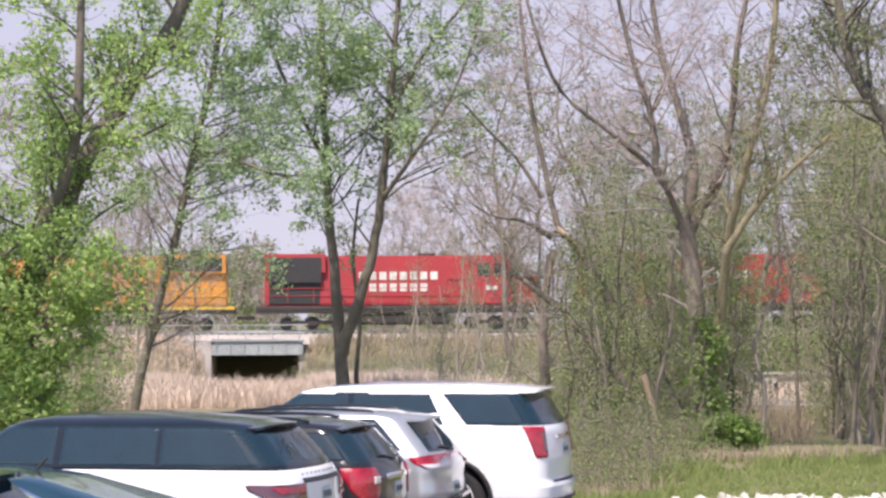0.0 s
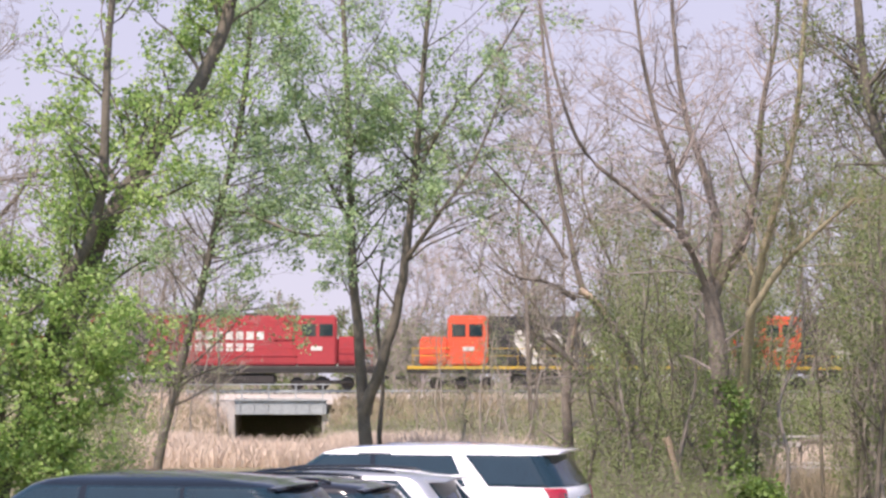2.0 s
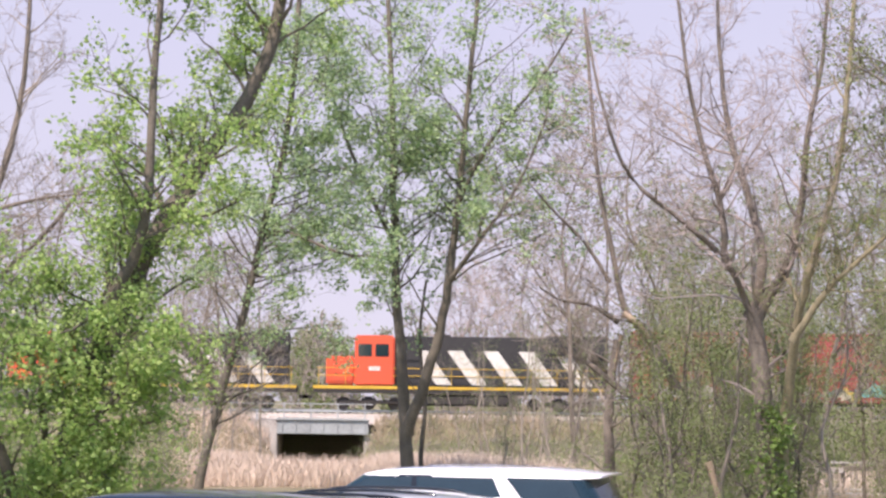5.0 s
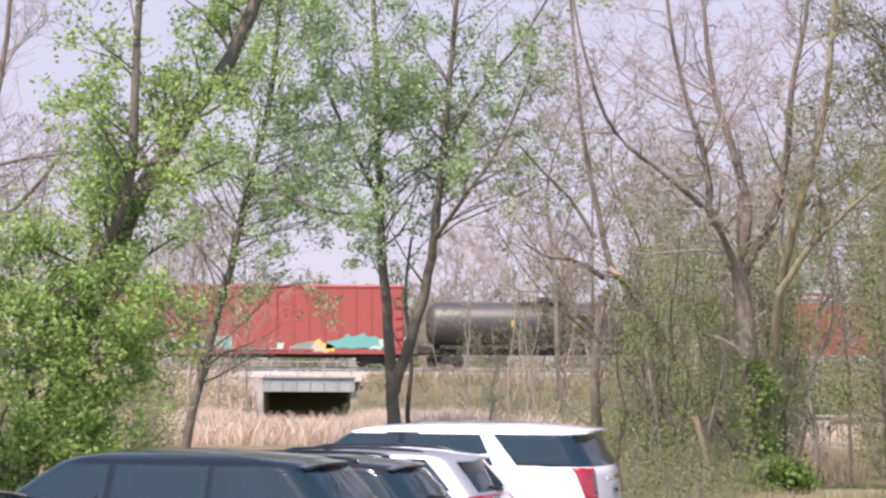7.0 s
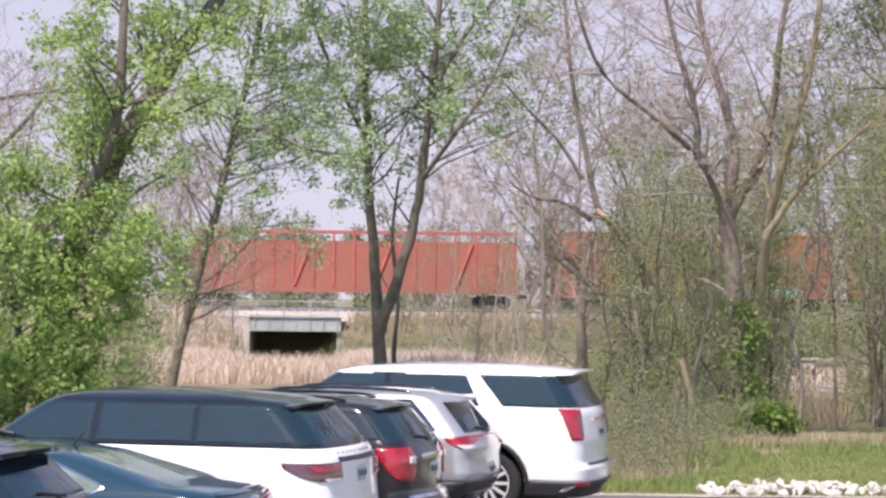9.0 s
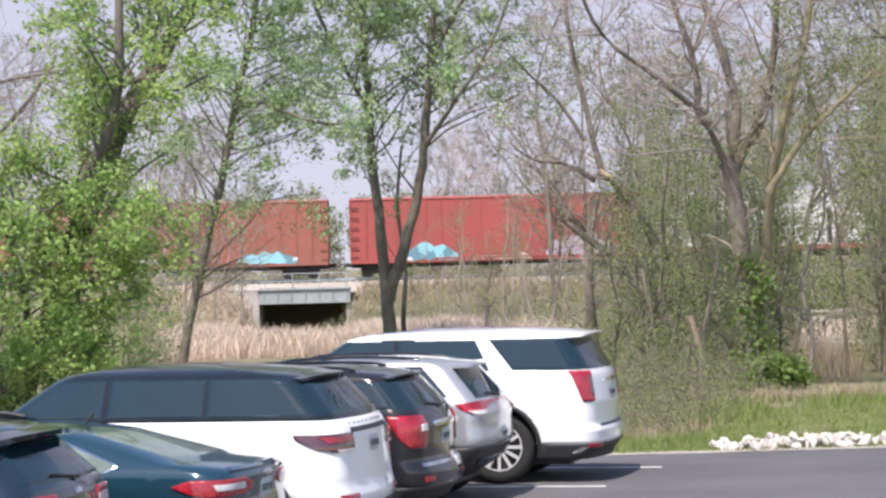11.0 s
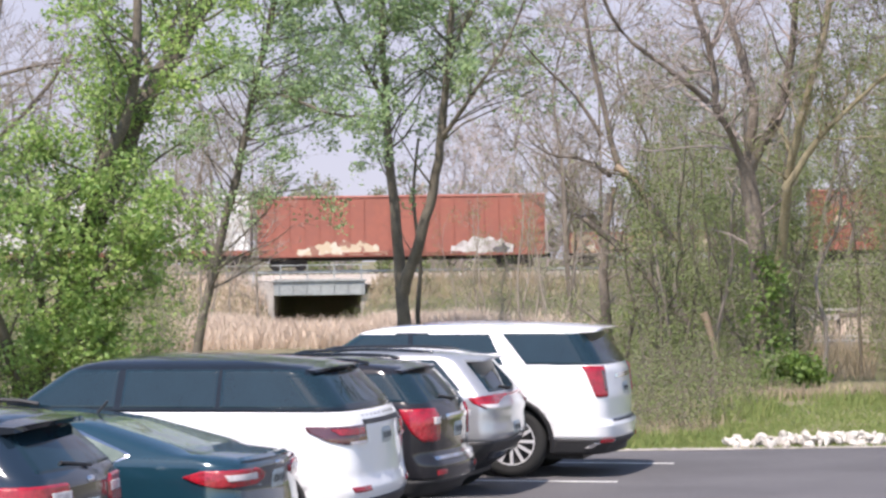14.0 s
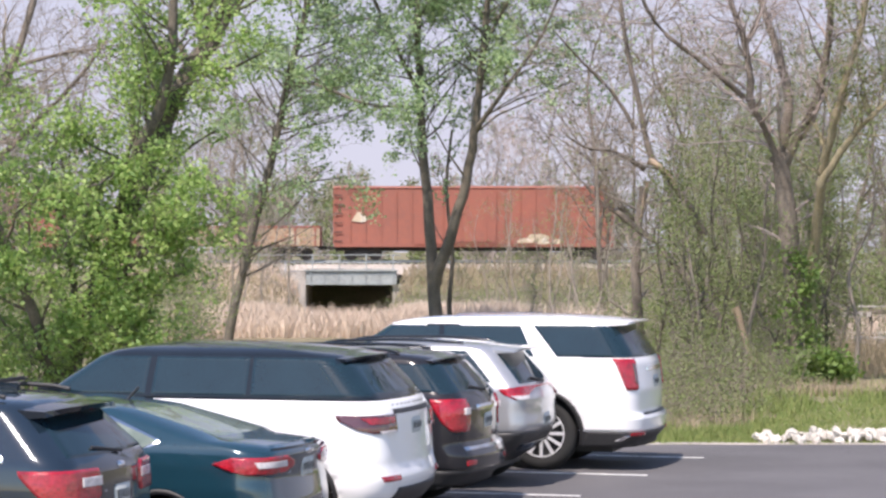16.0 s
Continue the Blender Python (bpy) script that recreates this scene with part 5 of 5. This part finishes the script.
def rocks():
    rng = random.Random(81)
    root = empty("rock_border", pose(0, 0, 0), "pile of white limestone rocks along the asphalt edge", "rocks")
    shapes = []
    for i in range(8):
        bm = bmesh.new()
        bmesh.ops.create_icosphere(bm, subdivisions=1, radius=0.5)
        for v in bm.verts:
            v.co *= rng.uniform(0.72, 1.15)
            v.co.z *= 0.6
        me = bpy.data.meshes.new("rock")
        bm.to_mesh(me)
        bm.free()
        me.materials.append(STONE)
        shapes.append(me)
    for i in range(290):
        u = rng.random()
        x = 4.55 + 4.6 * u
        v = rng.random()
        y = 35.5 + 0.95 * v
        s = rng.uniform(0.08, 0.19) * (0.7 + 0.5 * rng.random())
        z = 0.03 + (0.10 * math.sin(math.pi * v)) * rng.random() * min(1, u * 6)
        put("rock", rng.choice(shapes), root, at=Matrix.Translation((x, y, z + s * 0.2)) @ Euler((rng.uniform(0, 6), rng.uniform(0, 6), rng.uniform(0, 6))).to_matrix().to_4x4() @ Matrix.Diagonal((s * rng.uniform(0.9, 1.5), s, s, 1)))


path_and_rail()
rocks()


# ---- train ----
SPEED, PER_M, CENTRE = 18.06, 25.14, 784.0
CARS = []
GRIME = material("grimy_iron", (0.045, 0.04, 0.037), 0.85, vary=0.4, scale=1.5, fine=12)
WHEEL = material("worn_iron", (0.10, 0.085, 0.075), 0.6, metal=0.5, vary=0.4, scale=3)
RED = material("railway_red", (0.40, 0.035, 0.04), 0.6, second=(0.31, 0.035, 0.04), scale=0.3, fine=4)
ORANGE = material("cab_orange", (0.72, 0.10, 0.04), 0.45, second=(0.60, 0.09, 0.04), scale=0.4, fine=4)
AMBER = material("amber_paint", (0.62, 0.27, 0.05), 0.5, second=(0.45, 0.20, 0.05), scale=0.3, fine=4)
COAL = material("engine_black", (0.035, 0.033, 0.033), 0.55, vary=0.3, scale=0.5, fine=5)
STRIPE = material("stripe_white", (0.70, 0.68, 0.62), 0.6, second=(0.50, 0.47, 0.42), scale=0.7, fine=5)
YELLOW = material("safety_yellow", (0.66, 0.42, 0.05), 0.5, vary=0.3, scale=1)
BOX_RED = material("boxcar_red", (0.37, 0.070, 0.062), 0.7, second=(0.29, 0.072, 0.062), scale=0.35, fine=3)
BOX_BROWN = material("boxcar_brown", (0.32, 0.105, 0.07), 0.75, second=(0.25, 0.095, 0.07), scale=0.35, fine=3)
BOX_RUST = material("boxcar_rust", (0.34, 0.115, 0.08), 0.75, second=(0.27, 0.10, 0.075), scale=0.35, fine=3)
BRIGHT_RED = material("rib_red", (0.43, 0.115, 0.095), 0.7, vary=0.3, scale=0.6, fine=3)
REEFER = material("reefer_white", (0.70, 0.70, 0.69), 0.55, second=(0.52, 0.51, 0.49), scale=0.35, fine=3)
TAN = material("gondola_tan", (0.42, 0.33, 0.22), 0.8, second=(0.30, 0.16, 0.10), scale=0.5, fine=3)
TANK = material("tank_black", (0.04, 0.04, 0.042), 0.45, second=(0.075, 0.07, 0.065), scale=0.3, fine=3)


def scrawl(name, a, b, c, scale=1.2):
    """Sprayed colours in overlapping blotches."""
    m = bpy.data.materials.new(name)
    m.use_nodes = True
    n, l = m.node_tree.nodes, m.node_tree.links
    tc, vo, no, ramp = n.new("ShaderNodeTexCoord"), n.new("ShaderNodeTexVoronoi"), n.new("ShaderNodeTexNoise"), n.new("ShaderNodeValToRGB")
    vo.inputs["Scale"].default_value = scale
    no.inputs["Scale"].default_value = 2.2
    ad = n.new("ShaderNodeMixRGB")
    ad.inputs[0].default_value = 0.35
    l.new(tc.outputs["Object"], no.inputs["Vector"])
    l.new(tc.outputs["Object"], ad.inputs[1])
    l.new(no.outputs["Color"], ad.inputs[2])
    l.new(ad.outputs[0], vo.inputs["Vector"])
    l.new(vo.outputs["Color"], ramp.inputs[0])
    e = ramp.color_ramp.elements
    e[0].color, e[1].color = (*a, 1), (*b, 1)
    e[0].position, e[1].position = 0.3, 0.5
    x = e.new(0.68)
    x.color = (*c, 1)
    ramp.color_ramp.interpolation = "CONSTANT"
    p = n["Principled BSDF"]
    p.inputs["Roughness"].default_value = 0.6
    l.new(ramp.outputs[0], p.inputs["Base Color"])
    return m


SPRAY_TEAL = scrawl("spray_teal", (0.12, 0.36, 0.32), (0.42, 0.56, 0.48), (0.05, 0.12, 0.12))
SPRAY_YELLOW = scrawl("spray_yellow", (0.60, 0.45, 0.12), (0.45, 0.42, 0.30), (0.20, 0.26, 0.22))
SPRAY_GREY = scrawl("spray_grey", (0.55, 0.52, 0.50), (0.12, 0.11, 0.11), (0.40, 0.36, 0.34), 1.8)
SPRAY_VIOLET = scrawl("spray_violet", (0.45, 0.35, 0.45), (0.16, 0.12, 0.18), (0.55, 0.50, 0.52), 1.6)
SPRAY_BLUE = scrawl("spray_blue", (0.25, 0.52, 0.60), (0.60, 0.66, 0.66), (0.12, 0.25, 0.30), 1.6)
SPRAY_CREAM = scrawl("spray_cream", (0.52, 0.42, 0.30), (0.30, 0.15, 0.11), (0.58, 0.52, 0.42), 3.2)


def blotch(x0, x1, z0, z1, y):
    """A sprayed field with a ragged outline."""
    r = random.Random(round((x0 + 40) * 97 + z1 * 31))
    bm = bmesh.new()
    n = max(6, int((x1 - x0) / 0.28))
    cols = []
    for i in range(n + 1):
        e = math.sin(math.pi * min(max(i / n, 0.04), 0.96)) ** 0.35
        hi, lo = z0 + (z1 - z0) * e * r.uniform(0.68, 1.0), z0 + (z1 - z0) * 0.12 * r.random()
        x = x0 + (x1 - x0) * i / n
        cols.append([bm.verts.new((x + dx, y + d, z)) for d, z, dx in ((0, lo, 0), (0, hi, 0.1), (0.03, hi, 0.1), (0.03, lo, 0))])
    for a, b in zip(cols, cols[1:]):
        for k in range(3):
            bm.faces.new((a[k], b[k], b[k + 1], a[k + 1]))
    return bm


def bogie(parent, x, axles, gap, r=0.46):
    b = new("bogie")
    b.parent = parent
    b.matrix_basis = Matrix.Translation((x, 0, 0))
    span = gap * (axles - 1)
    bm = bmesh.new()
    for s in (1, -1):
        box(bm, -span / 2 - 0.35, span / 2 + 0.35, s * 1.05 - 0.08, s * 1.05 + 0.08, 0.42, 0.68, bevel=0.05)
        box(bm, -0.5, 0.5, s * 1.05 - 0.10, s * 1.05 + 0.10, 0.25, 0.85, bevel=0.06)
    box(bm, -0.25, 0.25, -1.1, 1.1, 0.45, 0.95)
    part("bogie_frame", bm, GRIME, b)
    for i in range(axles):
        wx = -span / 2 + i * gap
        bm = bmesh.new()
        for s in (1, -1):
            rod(bm, (wx, s * 0.70, r), (wx, s * 0.83, r), r, 20)
        rod(bm, (wx, -0.75, r), (wx, 0.75, r), 0.08, 8)
        part("wheelset", bm, WHEEL, b)


def vehicle(name, s0, s1, label, category):
    ln = (s1 - s0) / PER_M
    root = empty(name, pose(((s0 + s1) / 2 - CENTRE) / PER_M, TRACK_Y, RAIL_Z), label, category, "train")
    CARS.append(root)
    for s in (1, -1):
        bm = boxed(s * (ln / 2 + 0.15) - 0.35, s * (ln / 2 + 0.15) + 0.35, -0.12, 0.12, 0.75, 1.0, bevel=0.04)
        part("coupler", bm, GRIME, root)
    return root, ln


def diesel(s0, s1, body, cab_mat, label, cab_side, sill, stripes=False, letters=False, dark_grille=False, rail=None):
    """A six-axle road engine; cab_side -1: the cab leads to the left."""
    root, ln = vehicle("locomotive", s0, s1, label, "locomotive")
    h, c = ln / 2, cab_side
    side = lambda a, b: (min(a * c, b * c), max(a * c, b * c))
    part("frame", boxed(-h + 0.3, h - 0.3, -1.5, 1.5, 1.15, 1.55, bevel=0.03), GRIME, root)
    part("walkway_edge", boxed(-h + 0.3, h - 0.3, -1.54, -1.50, 1.40, 1.58), sill, root, "painted walkway edge")
    part("fuel_tank", boxed(-3.2, 3.2, -1.35, 1.35, 0.35, 1.12, bevel=0.15), GRIME, root)
    bogie(root, -h + 4.2, 3, 1.8)
    bogie(root, h - 4.2, 3, 1.8)
    x0, x1 = side(-h + 0.9, h - 6.0)
    part("long_hood", boxed(x0, x1, -1.05, 1.05, 1.58, 4.6, bevel=0.08), body, root)
    x0, x1 = side(h - 6.0, h - 3.2)
    cab = part("cab", boxed(x0, x1, -1.5, 1.5, 1.58, 4.62, bevel=0.12), cab_mat, root)
    x0, x1 = side(h - 3.2, h - 1.2)
    part("nose", boxed(x0, x1, -1.2, 1.2, 1.58, 3.35, bevel=0.15), cab_mat, root)
    for a in (h - 5.6, h - 4.4):
        x0, x1 = side(a, a + 0.95)
        part("cab_window", boxed(x0, x1, -1.53, -1.46, 3.35, 4.1, bevel=0.02), GLASS, cab)
    part("number_board", boxed(*side(h - 5.0, h - 4.2), -1.53, -1.49, 2.5, 2.75), STRIPE, cab)
    x0, x1 = side(-h + 0.9, -h + 5.2)
    part("radiator", boxed(x0, x1, -1.42, 1.42, 3.55, 4.72, bevel=0.05), body, root)
    part("grille", boxed(x0 + 0.3, x1 - 0.3, -1.45, -1.40, 3.0 if dark_grille else 3.7, 4.5), COAL, root)
    if dark_grille:
        part("intake", boxed(*side(-h + 1.2, -h + 4.8), -1.10, -1.04, 1.7, 3.4), COAL, root)
    part("exhaust_stack", boxed(*side(1.0, 2.2), -0.4, 0.4, 4.45, 4.75, bevel=0.04), GRIME, root)
    part("blower_duct", boxed(*side(3.0, 4.5), -1.15, -1.0, 3.1, 4.35, bevel=0.05), body, root)
    for i in range(9):
        a = -h + 1.2 + i * 1.6
        x0, x1 = side(a, a + 1.45)
        part("hood_door", boxed(x0, x1, -1.075, -1.04, 1.75, 3.4, bevel=0.01), body, root)
    bm = bmesh.new()
    for z in (2.2, 2.65):
        rod(bm, (-h + 0.6, -1.45, z), (h - 0.6, -1.45, z), 0.022, 6)
    part("handrail", bm, rail or sill, root)
    for i in range(12):
        x = -h + 0.7 + i * (ln - 1.4) / 11
        part("stanchion", rod(bmesh.new(), (x, -1.45, 1.55), (x, -1.45, 2.65), 0.022, 6), rail or sill, root)
    if stripes:
        for i in range(6):
            bm = bmesh.new()
            a = -h + 7.2 + i * 2.5
            vs = [bm.verts.new((x, -1.085, z)) for x, z in ((a + 1.75, 1.70), (a + 2.85, 1.70), (a + 1.1, 3.75), (a, 3.75))]
            vb = [bm.verts.new((v.co.x, -1.05, v.co.z)) for v in vs]
            bm.faces.new(vs)
            for k in range(4):
                bm.faces.new((vs[k], vs[(k + 1) % 4], vb[(k + 1) % 4], vb[k]))
            if a + 2.9 < h - 1.0:
                part("stripe", bm, STRIPE, root, "slanted white stripe")
            else:
                bm.free()
    if letters:
        for row, n in ((3.15, 8), (2.45, 7)):
            for i in range(n):
                x = -3.2 + i * 0.72
                part("letter_bar", boxed(x, x + 0.5, -1.10, -1.06, row, row + 0.48), STRIPE, root)
    return root


def boxcar(s0, s1, mat, label, top=5.1, ribs=True, sprays=(), low=1.15, door=True, name="boxcar", frame_mat=None, plug=False):
    root, ln = vehicle(name, s0, s1, label, "freight car")
    h = ln / 2
    frame_mat = frame_mat or mat
    part("body", boxed(-h, h, -1.5, 1.5, low, top - 0.12, bevel=0.03), mat, root)
    bm = bmesh.new()
    vs = [[bm.verts.new((x, y, z)) for y, z in ((-1.57, top - 0.16), (-1.5, top - 0.06), (0, top), (1.5, top - 0.06), (1.57, top - 0.16))] for x in (-h - 0.05, h + 0.05)]
    for k in range(4):
        bm.faces.new((vs[0][k], vs[1][k], vs[1][k + 1], vs[0][k + 1]))
    bm.faces.new(vs[0])
    bm.faces.new(list(reversed(vs[1])))
    part("roof", bm, mat if not plug else REEFER, root)
    part("side_sill", boxed(-h, h, -1.56, 1.56, low - 0.22, low + 0.10, bevel=0.02), frame_mat, root)
    part("centre_sill", boxed(-h, h, -0.4, 0.4, 0.65, low - 0.2), GRIME, root)
    bogie(root, -h + 2.0, 2, 1.75)
    bogie(root, h - 2.0, 2, 1.75)
    if ribs:
        n = int(ln / 1.05)
        for i in range(n + 1):
            x = -h + 0.05 + i * (ln - 0.1) / n
            if door and abs(x) < 1.7:
                continue
            part("side_post", boxed(x - 0.05, x + 0.05, -1.56, -1.5, low + 0.1, top - 0.2, bevel=0.015), mat, root)
    if door:
        part("door", boxed(-1.6, 1.6, -1.60, -1.52, low + 0.12, top - 0.3, bevel=0.02), mat, root)
        part("door_rail", boxed(-4.2, 4.2, -1.62, -1.56, low - 0.02, low + 0.08), frame_mat, root)
        for x in (-0.9, 0.9):
            part("door_bar", boxed(x - 0.04, x + 0.04, -1.64, -1.60, low + 0.2, top - 0.4), mat, root)
    if plug:
        part("door_gap", boxed(-0.35, 0.05, -1.535, -1.49, low + 0.2, low + 2.5), COAL, root)
        part("door_seam", boxed(-0.02, 2.6, -1.53, -1.49, low + 0.18, low + 0.26), COAL, root)
        part("door_edge", boxed(2.6, 2.66, -1.53, -1.49, low + 0.2, top - 0.5), WHEEL, root)
    for s in (1, -1):
        for i in range(6):
            z = low + 0.15 + i * 0.62
            part("ladder_rung", boxed(s * (h - 0.30) - 0.28, s * (h - 0.30) + 0.28, -1.64, -1.60, z, z + 0.07), GRIME if s < 0 else mat, root)
        part("end_wall", boxed(s * (h + 0.03) - 0.04, s * (h + 0.03) + 0.04, -1.45, 1.45, low, top - 0.2), mat, root)
    for x0, x1, z0, z1, m in sprays:
        part("graffiti", blotch(x0, x1, z0, z1, -1.575), m, root, "sprayed graffiti in patchy colours")
    return root


def tank_car(s0, s1):
    root, ln = vehicle("tank_car", s0, s1, "black cylindrical tank car with a top walkway", "freight car")
    h = ln / 2
    vs, fs, n = [], [], 28
    prof = [(-h + 0.6, 0.05), (-h + 0.65, 0.7), (-h + 0.85, 1.15), (-h + 1.2, 1.4), (-h + 1.6, 1.45), (h - 1.6, 1.45), (h - 1.2, 1.4), (h - 0.85, 1.15), (h - 0.65, 0.7), (h - 0.6, 0.05)]
    for x, r in prof:
        vs += [(x, r * math.cos(2 * math.pi * i / n), 2.85 + r * math.sin(2 * math.pi * i / n)) for i in range(n)]
    for j in range(len(prof) - 1):
        fs += [(j * n + i, j * n + (i + 1) % n, (j + 1) * n + (i + 1) % n, (j + 1) * n + i) for i in range(n)]
    put("tank", mesh_of("tank", vs, fs, TANK, smooth=True), root)
    part("frame", boxed(-h, h, -0.5, 0.5, 0.9, 1.45), GRIME, root)
    for s in (1, -1):
        part("end_platform", boxed(s * (h - 0.8) - 0.8, s * (h - 0.8) + 0.8, -1.5, 1.5, 1.05, 1.2), GRIME, root)
        bogie(root, s * (h - 2.0), 2, 1.75)
    part("dome", rod(bmesh.new(), (0, 0, 4.2), (0, 0, 4.65), 0.5, 18), TANK, root)
    part("top_walkway", boxed(-1.8, 1.8, -0.9, 0.9, 4.30, 4.36), GRIME, root)
    bm = bmesh.new()
    rod(bm, (-1.8, -0.9, 5.0), (1.8, -0.9, 5.0), 0.03, 6)
    for x in (-1.8, 0, 1.8):
        rod(bm, (x, -0.9, 4.3), (x, -0.9, 5.0), 0.03, 6)
    part("railing", bm, GRIME, root)
    for x in (-2.2, 2.2):
        part("placard", boxed(x - 0.12, x + 0.12, -1.50, -1.40, 2.7, 3.2), YELLOW, root)
    part("ladder", boxed(-0.2, 0.2, -1.52, -1.44, 1.2, 4.3), GRIME, root)
    part("belly_band", boxed(-h + 1.6, h - 1.6, -0.9, 0.9, 1.3, 1.55), GRIME, root)


def open_hopper(s0, s1):
    root, ln = vehicle("open_hopper", s0, s1, "faded red open-top hopper car with bright ribs", "freight car")
    h = ln / 2
    part("side_wall", boxed(-h + 0.3, h - 0.3, -1.50, -1.42, 1.3, 4.35), BOX_BROWN, root)
    part("side_wall", boxed(-h + 0.3, h - 0.3, 1.42, 1.50, 1.3, 4.35), BOX_BROWN, root)
    for s in (1, -1):
        part("end_wall", boxed(s * (h - 0.3) - 0.05, s * (h - 0.3) + 0.05, -1.42, 1.42, 1.3, 4.6), BRIGHT_RED, root)
        bogie(root, s * (h - 2.0), 2, 1.75)
    part("floor", boxed(-h + 0.3, h - 0.3, -1.42, 1.42, 1.2, 1.4), GRIME, root)
    for y in (-1.5, 1.5):
        part("top_chord", boxed(-h + 0.2, h - 0.2, y - 0.08, y + 0.08, 4.85, 5.0), BRIGHT_RED, root)
        part("side_sill", boxed(-h, h, y - 0.07, y + 0.07, 1.05, 1.32), BOX_BROWN, root)
    n = 16
    for i in range(n + 1):
        x = -h + 0.35 + i * (ln - 0.7) / n
        part("rib", boxed(x - 0.09, x + 0.09, -1.60, -1.50, 1.3, 4.9, bevel=0.02), BRIGHT_RED if i % 3 else BOX_BROWN, root)
        if i % 4 == 1 and i < n:
            bm = bmesh.new()
            rod(bm, (x + 0.1, -1.55, 1.5), (x + 1.2, -1.55, 4.2), 0.12, 6)
            part("brace", bm, BRIGHT_RED, root)


def gondola(s0, s1):
    root, ln = vehicle("gondola", s0, s1, "low tan gondola car with faded graffiti", "freight car")
    h = ln / 2
    for y in (-1.47, 1.47):
        part("side_wall", boxed(-h, h, y - 0.05, y + 0.05, 1.0, 2.30), TAN, root)
        part("top_chord", boxed(-h, h, y - 0.09, y + 0.09, 2.28, 2.42, bevel=0.02), BOX_RUST, root)
    for s in (1, -1):
        part("end_wall", boxed(s * h - 0.06, s * h + 0.06, -1.42, 1.42, 1.0, 2.4), BOX_RUST, root)
        bogie(root, s * (h - 1.9), 2, 1.75)
    part("floor", boxed(-h, h, -1.42, 1.42, 0.95, 1.1), GRIME, root)
    for i in range(12):
        x = -h + 0.3 + i * (ln - 0.6) / 11
        part("side_post", boxed(x - 0.07, x + 0.07, -1.62, -1.52, 1.0, 2.3, bevel=0.02), BOX_RUST if i % 3 else TAN, root)
    for x0, x1 in ((-7.5, -5.5), (-4.6, -0.8), (0.5, 2.8), (5.2, 6.6)):
        part("graffiti", blotch(x0, x1, 1.05, 2.2, -1.535), SPRAY_CREAM, root, "cream sprayed graffiti")


diesel(40, 590, AMBER, AMBER, "amber and orange road locomotive at the head of the train", -1, YELLOW)
diesel(612, 1152, RED, RED, "bright red road locomotive with white lettering blocks", 1, WHEEL, letters=True, dark_grille=True, rail=RED)
diesel(1172, 1708, RED, RED, "bright red road locomotive with white lettering blocks", 1, WHEEL, letters=True, dark_grille=True, rail=RED)
diesel(1745, 2292, COAL, ORANGE, "black locomotive with white slanted stripes and orange cab", -1, YELLOW, stripes=True)
diesel(2302, 2852, COAL, ORANGE, "black locomotive with white slanted stripes and orange cab", -1, YELLOW, stripes=True)
diesel(2866, 3416, COAL, ORANGE, "black locomotive with white slanted stripes and orange cab", -1, YELLOW, stripes=True)
boxcar(3440, 3965, BOX_RED, "red boxcar with teal and yellow graffiti along its foot",
       sprays=((-8.6, -4.8, 1.0, 2.2, SPRAY_GREY), (-4.4, 2.0, 1.05, 2.35, SPRAY_TEAL), (2.4, 5.6, 1.0, 1.9, SPRAY_YELLOW), (5.0, 9.6, 1.2, 2.3, SPRAY_TEAL)))
tank_car(3990, 4440)
open_hopper(4515, 5105)
boxcar(5165, 5660, BOX_BROWN, "brown-red boxcar with pale graffiti low on its side", sprays=((3.4, 7.6, 1.05, 2.0, SPRAY_BLUE), (-6.0, -2.0, 1.1, 2.0, SPRAY_GREY)))
boxcar(5700, 6207, BOX_RED, "bright red boxcar with teal and grey graffiti", sprays=((-6.6, -2.6, 1.0, 2.3, SPRAY_BLUE), (3.6, 8.6, 1.1, 2.6, SPRAY_VIOLET), (-1.6, 2.6, 1.0, 1.6, SPRAY_CREAM)))
boxcar(6255, 6855, REEFER, "long white refrigerated boxcar with a dark door gap", name="refrigerator_car", door=False, plug=True, low=1.35, frame_mat=BOX_BROWN)
boxcar(6872, 7377, BOX_RUST, "rust-orange boxcar with grey graffiti along its foot", sprays=((-7.4, -1.0, 1.0, 2.1, SPRAY_CREAM), (3.4, 7.8, 1.05, 2.3, SPRAY_GREY)))
gondola(7425, 7830)
boxcar(7856, 8350, BOX_BROWN, "brown boxcar with a pale patch beside its ladder", sprays=((-8.6, -7.6, 2.6, 3.4, SPRAY_CREAM), (3.0, 6.0, 1.1, 1.9, SPRAY_CREAM)))


# overall heights above the running gear, car by car
TALLER = (1.17, 1.17, 1.17, 1.17, 1.17, 1.17, 1.18, 1.10, 1.10, 1.12, 1.12, 1.06, 1.04, 1.0, 1.04)


def heighten():
    for root, k in zip(CARS, TALLER):
        for ob in root.children_recursive:
            if ob.type == "MESH":
                for v in ob.data.vertices:
                    v.co.z += max(v.co.z - 0.95, 0.0) * (k - 1)


heighten()


def motions():
    for ob in CARS:
        x = ob.location.x
        walk(ob, [(t, pose(x - SPEED * t, TRACK_Y, RAIL_Z)) for t in range(17)])


motions()
